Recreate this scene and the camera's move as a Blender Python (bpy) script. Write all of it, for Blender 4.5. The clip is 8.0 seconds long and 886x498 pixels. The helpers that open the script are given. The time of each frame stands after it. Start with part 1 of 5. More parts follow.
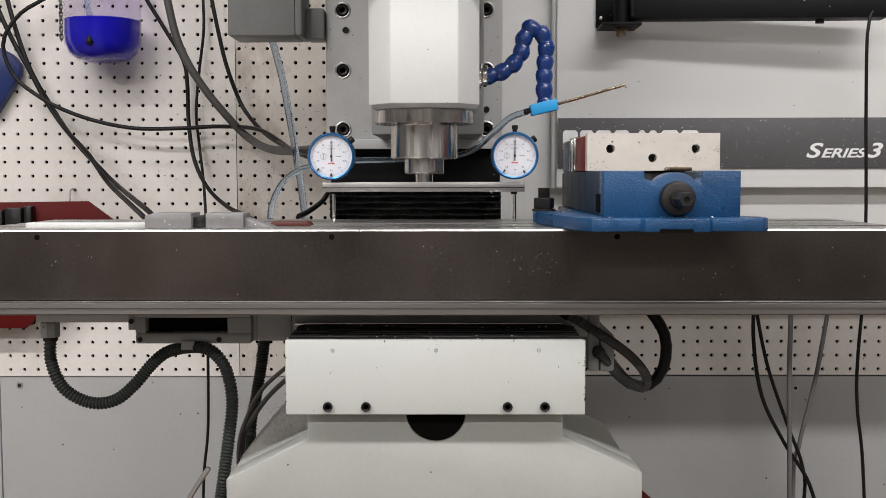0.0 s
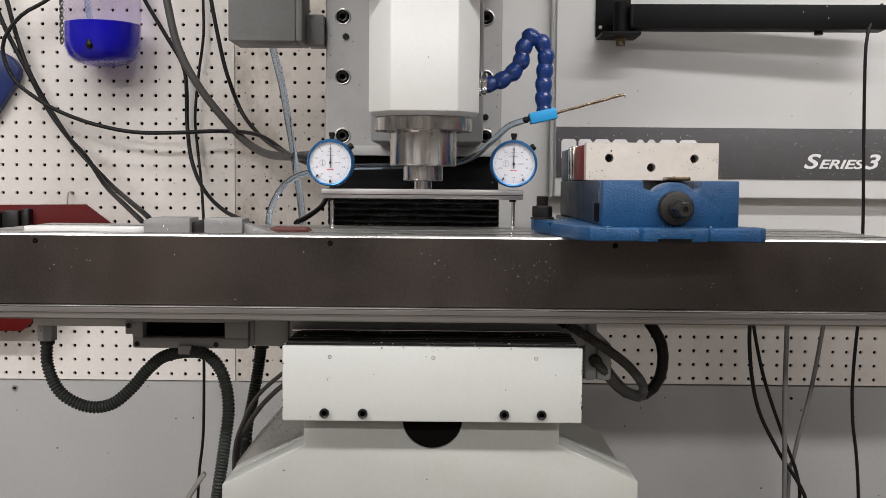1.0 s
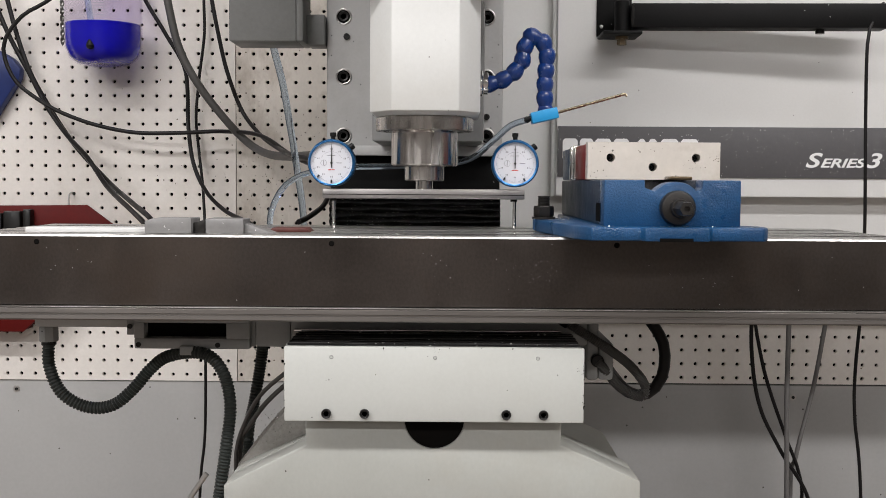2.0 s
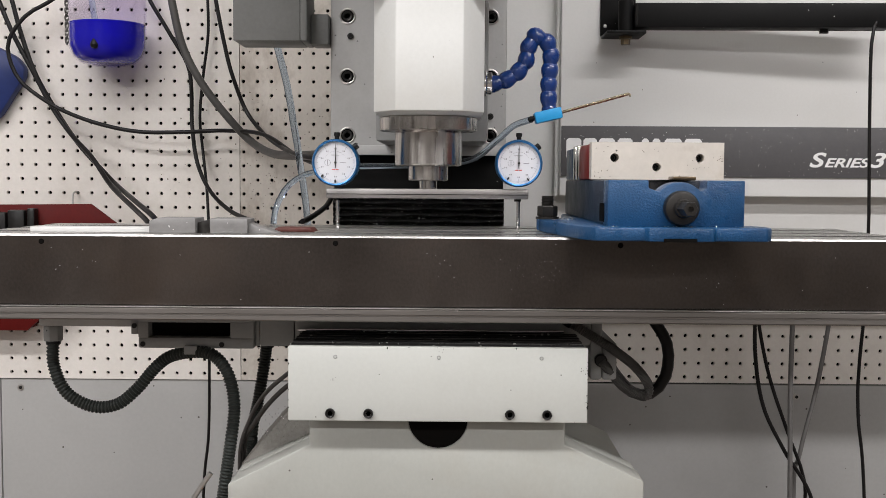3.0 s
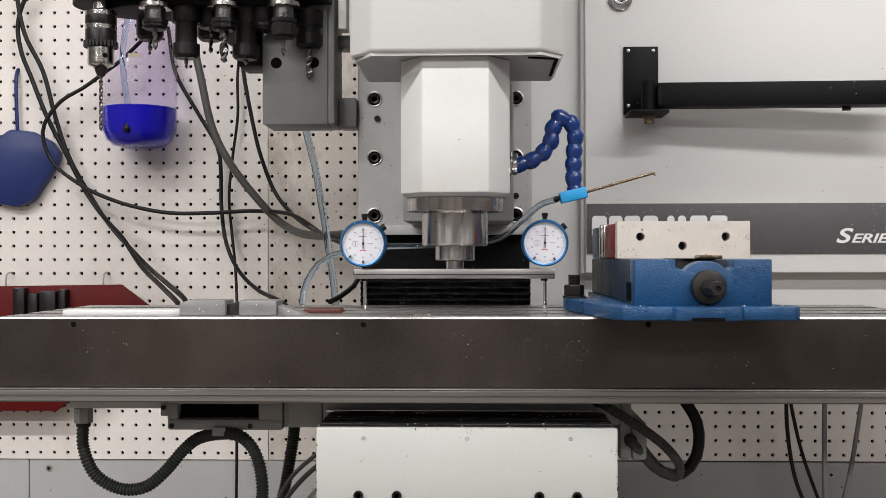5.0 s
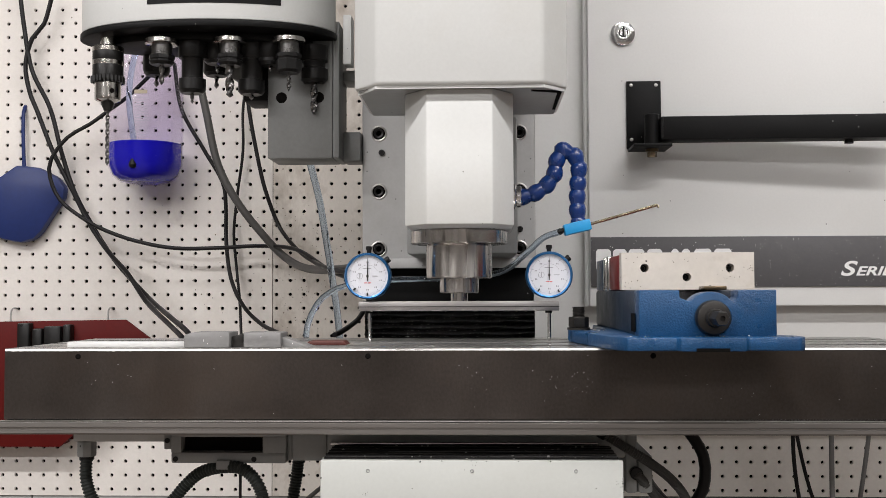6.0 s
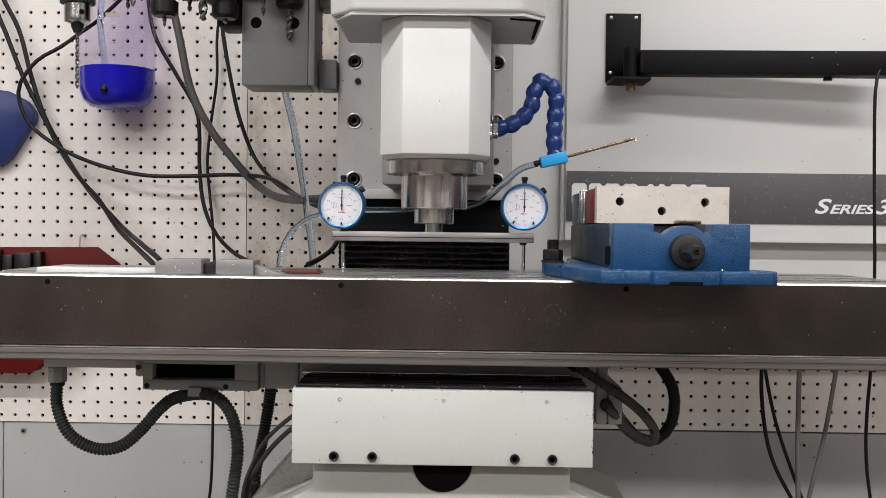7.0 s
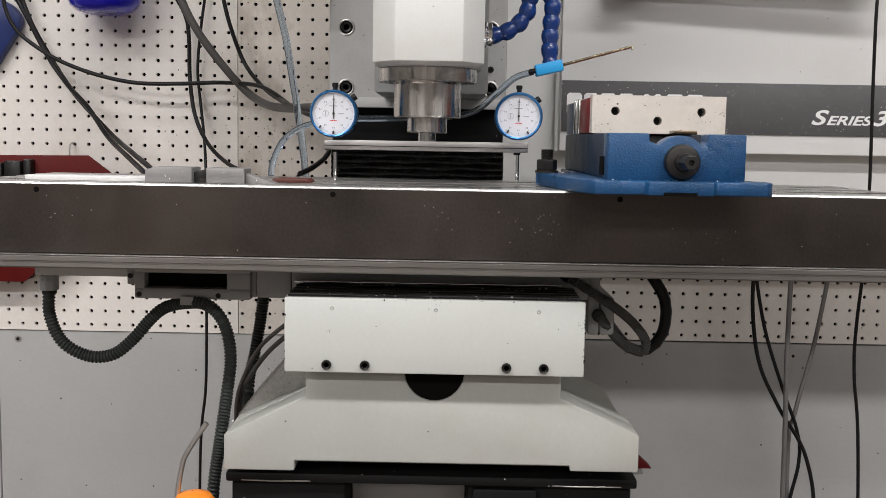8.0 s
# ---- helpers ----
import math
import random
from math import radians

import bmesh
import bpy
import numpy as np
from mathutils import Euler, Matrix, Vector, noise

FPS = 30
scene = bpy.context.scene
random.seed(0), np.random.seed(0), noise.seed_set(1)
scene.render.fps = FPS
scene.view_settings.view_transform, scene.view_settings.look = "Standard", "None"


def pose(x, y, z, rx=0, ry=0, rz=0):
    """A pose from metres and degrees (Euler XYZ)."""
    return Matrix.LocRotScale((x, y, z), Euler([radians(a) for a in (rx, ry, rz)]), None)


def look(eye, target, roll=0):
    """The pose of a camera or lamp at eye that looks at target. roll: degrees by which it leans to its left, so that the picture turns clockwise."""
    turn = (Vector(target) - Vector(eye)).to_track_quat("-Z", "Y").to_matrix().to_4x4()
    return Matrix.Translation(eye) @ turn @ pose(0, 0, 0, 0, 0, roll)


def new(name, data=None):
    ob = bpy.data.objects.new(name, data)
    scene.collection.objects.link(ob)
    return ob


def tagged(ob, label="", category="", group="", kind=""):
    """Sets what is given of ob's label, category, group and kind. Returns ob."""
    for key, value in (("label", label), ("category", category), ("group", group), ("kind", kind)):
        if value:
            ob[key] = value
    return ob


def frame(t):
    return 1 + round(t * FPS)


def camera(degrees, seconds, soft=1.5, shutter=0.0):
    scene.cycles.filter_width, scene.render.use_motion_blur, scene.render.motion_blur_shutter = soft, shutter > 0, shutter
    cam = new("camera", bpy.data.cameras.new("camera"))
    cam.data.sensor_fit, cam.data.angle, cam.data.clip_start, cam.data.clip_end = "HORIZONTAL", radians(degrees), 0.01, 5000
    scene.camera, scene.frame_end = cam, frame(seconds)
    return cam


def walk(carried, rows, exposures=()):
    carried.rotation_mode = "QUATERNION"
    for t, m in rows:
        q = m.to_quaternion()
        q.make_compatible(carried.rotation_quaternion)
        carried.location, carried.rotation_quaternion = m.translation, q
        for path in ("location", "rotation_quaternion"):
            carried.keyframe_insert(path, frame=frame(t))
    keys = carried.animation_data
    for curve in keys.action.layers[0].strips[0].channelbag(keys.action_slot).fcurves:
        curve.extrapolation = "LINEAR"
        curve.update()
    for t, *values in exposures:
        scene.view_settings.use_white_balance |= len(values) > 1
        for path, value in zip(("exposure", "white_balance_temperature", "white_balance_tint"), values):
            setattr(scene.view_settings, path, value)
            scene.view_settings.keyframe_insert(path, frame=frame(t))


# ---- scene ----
cam = camera(45.0, 8.0, soft=0.8)
PATH = [
    (0, (0.021, -1.014, 1.042), (0.003, 0.982, 0.908), -0.1),
    (0.5, (0.019, -1.014, 1.044), (0.006, 0.982, 0.916), 0.3),
    (1, (0.019, -1.015, 1.043), (0.008, 0.981, 0.921), 0.5),
    (1.5, (0.019, -1.014, 1.043), (0.008, 0.982, 0.921), 0.4),
    (3, (0.018, -1.015, 1.045), (-0.001, 0.981, 0.919), 0.4),
    (3.5, (0.018, -1.016, 1.045), (-0.004, 0.98, 0.921), 0.4),
    (4, (0.017, -1.015, 1.046), (-0.006, 0.981, 0.926), 0.3),
    (4.2, (0.017, -1.016, 1.047), (-0.01, 0.981, 0.96), 0.22),
    (4.5, (0.018, -1.018, 1.049), (-0.03, 0.981, 1.01), 0.1),
    (4.7, (0.018, -1.019, 1.05), (-0.037, 0.98, 1.026), 0.02),
    (5, (0.017, -1.021, 1.051), (-0.051, 0.978, 1.064), -0.1),
    (5.2, (0.017, -1.023, 1.051), (-0.057, 0.975, 1.093), -0.2),
    (5.75, (0.017, -1.023, 1.047), (-0.06, 0.975, 1.135), -0.2),
    (6.3, (0.017, -1.021, 1.043), (-0.048, 0.977, 1.099), -0.2),
    (6.5, (0.016, -1.019, 1.045), (-0.026, 0.98, 1.059), -0.2),
    (6.8, (0.017, -1.017, 1.042), (-0.02, 0.982, 1.033), 0.34),
    (7, (0.018, -1.016, 1.04), (-0.012, 0.984, 1.003), 0.7),
    (7.25, (0.018, -1.014, 1.04), (-0.005, 0.984, 0.96), 0.75),
    (7.5, (0.017, -1.011, 1.04), (-0.001, 0.985, 0.914), 0.8),
    (7.75, (0.018, -1.01, 1.039), (0.002, 0.983, 0.88), 0.9),
    (8, (0.019, -1.009, 1.038), (0.003, 0.981, 0.836), 1.0),
]
walk(cam, [(t, look(eye, target, roll)) for t, eye, target, roll in PATH], exposures=[(0, 0.0), (8, 0.0)])

# ---- light: rows of fluorescent strip lights on the workshop ceiling ----
world = bpy.data.worlds.new("workshop_air")
world.use_nodes = True
world.node_tree.nodes["Background"].inputs[0].default_value = (0.9, 0.95, 1.0, 1)
world.node_tree.nodes["Background"].inputs[1].default_value = 0.02
scene.world = world


def area_lamp(x, y, z, sx, sy, watts, color=(1.0, 0.97, 0.975)):
    lamp = bpy.data.lights.new("tube_light", "AREA")
    lamp.shape, lamp.size, lamp.size_y, lamp.energy, lamp.color = "RECTANGLE", sx, sy, watts, color
    ob = new("tube_light", lamp)
    ob.location = (x, y, z)
    return ob


LAMPS = [(-0.10, -0.35, 2.70, 2.40, 0.16, 15),
         (-1.70, -1.30, 2.70, 2.40, 0.16, 63), (1.30, -1.30, 2.70, 2.40, 0.16, 57),
         (-1.90, -3.40, 2.70, 2.40, 0.16, 98), (1.50, -3.40, 2.70, 2.40, 0.16, 50),
         (-1.90, -5.50, 2.70, 2.40, 0.16, 24), (1.50, -5.50, 2.70, 2.40, 0.16, 16)]
for row in LAMPS:
    area_lamp(*row)


# ---- materials ----
def mat(name, color, rough=0.5, metal=0.0, var=0.08, scale=8.0, fine=120.0, bump=0.05, stain=None, stain_amt=0.0, stretch=(1, 1, 1),
        spread=0.1, coat=0.0, spec=0.5, rand=0.0, trans=0.0, ior=1.45, specks=None, speck_scale=60.0, speck_cut=0.7, speck_size=0.10):
    """Principled surface with cloudy and fine variation, optional stains and specks."""
    m = bpy.data.materials.new(name)
    m.use_nodes = True
    nt = m.node_tree
    n, l = nt.nodes, nt.links
    b = n["Principled BSDF"]
    b.inputs["Metallic"].default_value = metal
    b.inputs["Specular IOR Level"].default_value = spec
    b.inputs["Coat Weight"].default_value = coat
    b.inputs["Transmission Weight"].default_value = trans
    b.inputs["IOR"].default_value = ior
    tc = n.new("ShaderNodeTexCoord")
    mp = n.new("ShaderNodeMapping")
    mp.inputs["Scale"].default_value = stretch
    l.new(tc.outputs["Object"], mp.inputs["Vector"])

    def noise_tex(s, detail=4.0, rough_n=0.6):
        t = n.new("ShaderNodeTexNoise")
        t.inputs["Scale"].default_value, t.inputs["Detail"].default_value, t.inputs["Roughness"].default_value = s, detail, rough_n
        l.new(mp.outputs["Vector"], t.inputs["Vector"])
        return t.outputs["Fac"]

    big, small = noise_tex(scale), noise_tex(fine, 3.0)
    add = n.new("ShaderNodeMath")
    add.operation = "ADD"
    l.new(big, add.inputs[0]), l.new(small, add.inputs[1])
    rng = n.new("ShaderNodeMapRange")
    rng.inputs[1].default_value, rng.inputs[2].default_value = 0.6, 1.4
    rng.inputs[3].default_value, rng.inputs[4].default_value = 1 - var, 1 + var
    l.new(add.outputs[0], rng.inputs[0])
    mix = n.new("ShaderNodeMix")
    mix.data_type, mix.blend_type = "RGBA", "MULTIPLY"
    mix.inputs[0].default_value = 1.0
    mix.inputs[6].default_value = (*color, 1)
    l.new(rng.outputs[0], mix.inputs[7])
    out = mix.outputs[2]
    if stain:
        sm = n.new("ShaderNodeMapRange")
        sm.inputs[1].default_value, sm.inputs[2].default_value, sm.inputs[4].default_value = 0.5, 0.75, stain_amt
        l.new(noise_tex(scale * 0.55, 6.0, 0.7), sm.inputs[0])
        mx = n.new("ShaderNodeMix")
        mx.data_type = "RGBA"
        mx.inputs[7].default_value = (*stain, 1)
        l.new(out, mx.inputs[6]), l.new(sm.outputs[0], mx.inputs[0])
        out = mx.outputs[2]
    if specks:
        vo = n.new("ShaderNodeTexVoronoi")
        vo.inputs["Scale"].default_value = speck_scale
        l.new(tc.outputs["Object"], vo.inputs["Vector"])
        near = n.new("ShaderNodeMath")
        near.operation = "LESS_THAN"
        near.inputs[1].default_value = speck_size
        l.new(vo.outputs["Distance"], near.inputs[0])
        sep = n.new("ShaderNodeSeparateColor")
        l.new(vo.outputs["Color"], sep.inputs[0])
        few = n.new("ShaderNodeMath")
        few.operation = "GREATER_THAN"
        few.inputs[1].default_value = speck_cut
        l.new(sep.outputs[0], few.inputs[0])
        both = n.new("ShaderNodeMath")
        both.operation = "MULTIPLY"
        l.new(near.outputs[0], both.inputs[0]), l.new(few.outputs[0], both.inputs[1])
        mx = n.new("ShaderNodeMix")
        mx.data_type = "RGBA"
        mx.inputs[7].default_value = (*specks, 1)
        l.new(out, mx.inputs[6]), l.new(both.outputs[0], mx.inputs[0])
        out = mx.outputs[2]
    l.new(out, b.inputs["Base Color"])
    rr = n.new("ShaderNodeMapRange")
    rr.inputs[1].default_value, rr.inputs[2].default_value = 0.3, 0.7
    rr.inputs[3].default_value, rr.inputs[4].default_value = max(rough - spread, 0.02), min(rough + spread, 1)
    l.new(big, rr.inputs[0]), l.new(rr.outputs[0], b.inputs["Roughness"])
    if bump:
        bp = n.new("ShaderNodeBump")
        bp.inputs["Strength"].default_value, bp.inputs["Distance"].default_value = bump, 0.002
        l.new(small, bp.inputs["Height"]), l.new(bp.outputs[0], b.inputs["Normal"])
    return m


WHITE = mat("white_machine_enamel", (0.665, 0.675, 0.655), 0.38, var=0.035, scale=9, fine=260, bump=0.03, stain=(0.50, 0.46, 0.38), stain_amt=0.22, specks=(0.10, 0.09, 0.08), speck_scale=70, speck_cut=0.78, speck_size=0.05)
# white enamel lowered in tone to suit the dimmer light on the cover
COVER_WHITE = mat("dimmed_scuffed_cover_enamel", (0.55, 0.565, 0.535), 0.40, var=0.04, scale=7, fine=240, bump=0.03, stain=(0.44, 0.43, 0.38), stain_amt=0.25, specks=(0.08, 0.075, 0.07), speck_scale=80, speck_cut=0.76, speck_size=0.05)
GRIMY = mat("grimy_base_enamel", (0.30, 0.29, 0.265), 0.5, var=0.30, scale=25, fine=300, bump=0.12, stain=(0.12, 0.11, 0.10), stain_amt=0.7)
# the same white, darker still: the base's dimness is in the colour
BASE_WHITE = mat("dimmed_white_base_enamel", (0.41, 0.42, 0.39), 0.42, var=0.05, scale=8, fine=240, bump=0.04, stain=(0.36, 0.32, 0.26), stain_amt=0.4, stretch=(1.2, 1, 0.8), specks=(0.10, 0.09, 0.08), speck_scale=50, speck_cut=0.72, speck_size=0.06)
GREY_PAINT = mat("grey_machine_enamel", (0.29, 0.295, 0.29), 0.42, var=0.06, scale=10, fine=220, bump=0.04, stain=(0.16, 0.15, 0.13), stain_amt=0.3, specks=(0.08, 0.08, 0.08), speck_scale=70, speck_cut=0.7, speck_size=0.07)
SLIDE_PAINT = mat("light_grey_slide_enamel", (0.45, 0.45, 0.44), 0.45, var=0.05, scale=12, fine=240, bump=0.04, stain=(0.24, 0.22, 0.19), stain_amt=0.35, specks=(0.10, 0.10, 0.10), speck_scale=110, speck_cut=0.72, speck_size=0.1)
BRACKET_GREY = mat("dark_grey_bracket_paint", (0.175, 0.178, 0.172), 0.42, var=0.10, scale=14, fine=200, bump=0.05, stain=(0.10, 0.10, 0.09), stain_amt=0.4)
CABINET = mat("pale_grey_cabinet_paint", (0.75, 0.75, 0.73), 0.45, var=0.03, scale=5, fine=300, bump=0.03, stain=(0.50, 0.48, 0.43), stain_amt=0.15, specks=(0.12, 0.11, 0.10), speck_scale=60, speck_cut=0.86, speck_size=0.045)
BAND = mat("charcoal_band", (0.085, 0.082, 0.085), 0.5, var=0.08, scale=14, fine=250, specks=(0.75, 0.75, 0.72), speck_scale=300, speck_cut=0.8, speck_size=0.15)
LETTER = mat("white_letter_film", (0.80, 0.80, 0.79), 0.5, var=0.03)
PEG = mat("cream_pegboard", (0.86, 0.82, 0.765), 0.55, var=0.05, scale=8, fine=180, bump=0.05, stain=(0.50, 0.43, 0.34), stain_amt=0.35, specks=(0.16, 0.12, 0.09), speck_scale=40, speck_cut=0.7, speck_size=0.05)
PEG_DIRTY = mat("oily_cream_pegboard", (0.70, 0.655, 0.59), 0.55, var=0.07, scale=10, fine=180, bump=0.05, stain=(0.27, 0.20, 0.14), stain_amt=0.95, stretch=(1.3, 1, 0.8), specks=(0.16, 0.12, 0.09), speck_scale=60, speck_cut=0.6, speck_size=0.08)
# near-black that puts the shade of holes, gaps and recesses into the colour
RECESS_SHADE = mat("recess_shade_black", (0.006, 0.0055, 0.005), 0.95, spec=0.05)
LOWER = mat("grey_wall_panel_paint", (0.44, 0.44, 0.43), 0.5, var=0.05, scale=6, fine=150, bump=0.05, stain=(0.30, 0.29, 0.27), stain_amt=0.3, specks=(0.09, 0.08, 0.07), speck_scale=40, speck_cut=0.66, speck_size=0.07)
# unseen walls: dark sides and a paler south, toned for the steel's reflections
SHOP = mat("grey_shop_wall_paint", (0.17, 0.162, 0.152), 0.8, var=0.1, scale=2, fine=80)
SOUTH = mat("pale_shop_wall_paint", (0.36, 0.35, 0.335), 0.8, var=0.1, scale=2, fine=80)
ROOM = mat("white_room_paint", (0.62, 0.61, 0.58), 0.8, var=0.04, scale=2, fine=80)
CONCRETE = mat("brown_grey_concrete", (0.16, 0.135, 0.115), 0.6, var=0.25, scale=3, fine=60, stain=(0.08, 0.07, 0.06), stain_amt=0.5)
# one iron, two tones: dim reflections painted into the face, bright ones into the top
TABLE = mat("table_iron_dark_face", (0.091, 0.079, 0.071), 0.38, 1.0, var=0.20, scale=11, fine=420, bump=0.05, stain=(0.110, 0.082, 0.062), stain_amt=0.5, stretch=(0.9, 1, 0.7), spread=0.08, specks=(0.75, 0.74, 0.70), speck_scale=260, speck_cut=0.985, speck_size=0.11)
TABLETOP = mat("table_iron_light_top", (0.50, 0.49, 0.475), 0.30, 0.9, var=0.07, scale=14, fine=300, bump=0.01, stretch=(0.15, 1, 1))
LIP = mat("machined_aluminium_lip", (0.26, 0.245, 0.23), 0.42, 0.85, var=0.08, scale=14, fine=400, stretch=(0.15, 1, 3), bump=0.03)
STEEL = mat("polished_spindle_steel", (0.56, 0.54, 0.515), 0.17, 1.0, var=0.10, scale=16, fine=380, bump=0.02, stretch=(1, 1, 4), spread=0.06, specks=(0.12, 0.11, 0.10), speck_scale=120, speck_cut=0.75, speck_size=0.1)


def turned(m, amount):
    """Fine turning marks round the upright axis."""
    nt = m.node_tree
    tan = nt.nodes.new("ShaderNodeTangent")
    tan.direction_type, tan.axis = "RADIAL", "Z"
    nt.nodes["Principled BSDF"].inputs["Anisotropic Rotation"].default_value = 0.25
    b = nt.nodes["Principled BSDF"]
    b.inputs["Anisotropic"].default_value = amount
    nt.links.new(tan.outputs[0], b.inputs["Tangent"])
    return m


# upright tone streaks stand in for the room's reflections in the steel
SPINDLE = turned(mat("streaked_spindle_steel", (0.54, 0.515, 0.49), 0.24, 1.0, var=0.30, scale=75, fine=260, bump=0.01, stretch=(1, 1, 0.04), spread=0.10, specks=(0.10, 0.09, 0.08), speck_scale=120, speck_cut=0.72, speck_size=0.10), 0.85)
ALU = mat("brushed_aluminium_bar", (0.36, 0.345, 0.335), 0.40, 0.95, var=0.10, scale=20, fine=350, stretch=(0.2, 1, 4), bump=0.04)
CHROME = mat("chrome", (0.72, 0.72, 0.72), 0.14, 1.0, var=0.04, bump=0.0, spread=0.04)
BLACK_STEEL = mat("black_oxide_steel", (0.013, 0.0125, 0.012), 0.36, 0.2, spec=0.35, var=0.2, scale=30, fine=250, bump=0.06)
BLACK_PAINT = mat("black_powder_coat", (0.006, 0.006, 0.006), 0.50, spec=0.16, var=0.2, scale=12, fine=260, bump=0.06, specks=(0.4, 0.4, 0.38), speck_scale=90, speck_cut=0.62, speck_size=0.07)
RUBBER = mat("black_bellows_rubber", (0.010, 0.010, 0.010), 0.36, var=0.25, scale=20, fine=220, bump=0.10, specks=(0.55, 0.55, 0.52), speck_scale=260, speck_cut=0.97, speck_size=0.2)
CABLE = mat("black_cable_jacket", (0.011, 0.010, 0.010), 0.40, spec=0.3, var=0.2, scale=25, bump=0.03)
GREY_CABLE = mat("grey_cable_jacket", (0.17, 0.165, 0.16), 0.42, var=0.12, scale=20, bump=0.03)
HOSE_GREY = mat("dark_grey_hose_jacket", (0.075, 0.072, 0.068), 0.45, var=0.12, scale=20, bump=0.03)
WORN_BLACK = mat("worn_black_steel", (0.028, 0.026, 0.024), 0.38, 0.5, var=0.2, scale=40, fine=250, bump=0.05)
TOOL_STEEL = mat("dull_tool_steel", (0.20, 0.195, 0.19), 0.30, 1.0, var=0.15, scale=40, fine=250, bump=0.02)
BRONZE = mat("bronze_coated_drill", (0.16, 0.12, 0.075), 0.25, 0.95, var=0.1)
# rubber lightened in place of bounce light below the table; the specks are chips
PALE_RUBBER = mat("lightened_bellows_rubber", (0.028, 0.028, 0.028), 0.45, var=0.25, scale=20, fine=220, bump=0.10, specks=(0.60, 0.60, 0.57), speck_scale=150, speck_cut=0.6, speck_size=0.2)
CONDUIT = mat("dark_green_grey_conduit", (0.026, 0.031, 0.028), 0.48, var=0.2, scale=25, bump=0.06)
VISE_BLUE = mat("blue_cast_vise_enamel", (0.006, 0.056, 0.150), 0.34, var=0.25, scale=30, fine=520, bump=0.42, coat=0.12, stain=(0.006, 0.026, 0.07), stain_amt=0.6, specks=(0.60, 0.66, 0.70), speck_scale=300, speck_cut=0.985, speck_size=0.2)
# darker copy of the vise blue: side shade in the colour, plus real grime
VISE_BED = mat("shaded_grimy_blue_casting", (0.010, 0.022, 0.042), 0.40, var=0.3, scale=25, fine=400, bump=0.4, stain=(0.02, 0.012, 0.012), stain_amt=0.6, specks=(0.55, 0.58, 0.60), speck_scale=120, speck_cut=0.6, speck_size=0.10)
JAW = mat("aged_jaw_plate_steel", (0.60, 0.56, 0.505), 0.42, 0.15, var=0.06, scale=22, fine=200, stain=(0.34, 0.28, 0.21), stain_amt=0.65, specks=(0.08, 0.07, 0.06), speck_scale=80, speck_cut=0.7, speck_size=0.08)
RED = mat("red_tray_enamel", (0.105, 0.005, 0.004), 0.55, spec=0.25, var=0.15, scale=12, fine=150, stain=(0.10, 0.008, 0.008), stain_amt=0.4)
VISE_RED = mat("dark_red_jaw_paint", (0.21, 0.018, 0.015), 0.4, var=0.2, scale=30, stain=(0.06, 0.01, 0.01), stain_amt=0.5)
OIL = mat("dried_brown_oil", (0.065, 0.045, 0.032), 0.5, var=0.3, scale=60)
OXIDE = mat("dark_red_oxide_paint", (0.085, 0.022, 0.016), 0.5, var=0.2, scale=40)
LOC_BLUE = mat("blue_nozzle_plastic", (0.006, 0.034, 0.165), 0.27, var=0.12, scale=40, fine=200, bump=0.02, coat=0.3)
CLIP_BLUE = mat("light_blue_clip_plastic", (0.02, 0.30, 0.62), 0.4, var=0.06)
BEZEL = mat("anodised_blue_bezel", (0.035, 0.17, 0.40), 0.28, 0.6, var=0.08, bump=0.0)
FACE = mat("white_dial_face", (0.74, 0.75, 0.79), 0.35, var=0.02, bump=0.0)
INK = mat("black_dial_ink", (0.02, 0.02, 0.02), 0.5, bump=0.0)
GREY_INK = mat("faint_grey_dial_ink", (0.28, 0.28, 0.30), 0.5, bump=0.0)
RED_INK = mat("red_dial_ink", (0.65, 0.05, 0.04), 0.5, bump=0.0)
BRASS = mat("brass_rod", (0.25, 0.22, 0.15), 0.28, 0.95, var=0.1)
PAD_BLUE = mat("navy_blue_plastic", (0.010, 0.026, 0.135), 0.45, var=0.15, scale=10, stain=(0.008, 0.02, 0.10), stain_amt=0.4)
BLOCK = mat("scuffed_steel_block", (0.22, 0.217, 0.213), 0.45, 0.3, var=0.10, scale=40, fine=250, specks=(0.85, 0.85, 0.83), speck_scale=300, speck_cut=0.7, speck_size=0.14)
PLAIN_WHITE = mat("plain_strip_white", (0.58, 0.58, 0.57), 0.35, var=0.05)
TAN = mat("tan_label_print", (0.42, 0.36, 0.26), 0.5, var=0.05)
FAINT = mat("faint_label_print", (0.50, 0.48, 0.52), 0.5, var=0.05)
ORANGE = mat("orange_plastic_cap", (0.75, 0.22, 0.02), 0.35, var=0.12, scale=60)
ALU_SCREW = mat("dull_zinc_screw", (0.52, 0.51, 0.49), 0.35, 0.9)
LIQUID = mat("blue_coolant_liquid", (0.018, 0.016, 0.62), 0.08, var=0.12, scale=18, bump=0.0, coat=0.4, trans=0.20, ior=1.33, spread=0.0)
GLASS = bpy.data.materials.new("clear_bottle_plastic")
GLASS.use_nodes = True
nt = GLASS.node_tree
nt.nodes.remove(nt.nodes["Principled BSDF"])
see, gloss, blend, edge, less = (nt.nodes.new(k) for k in ("ShaderNodeBsdfTransparent", "ShaderNodeBsdfGlossy", "ShaderNodeMixShader", "ShaderNodeLayerWeight", "ShaderNodeMath"))
see.inputs[0].default_value = (0.945, 0.93, 0.965, 1)
gloss.inputs["Roughness"].default_value = 0.04
edge.inputs["Blend"].default_value = 0.25
less.operation = "MULTIPLY"
less.inputs[1].default_value = 0.12
nt.links.new(edge.outputs["Facing"], less.inputs[0])
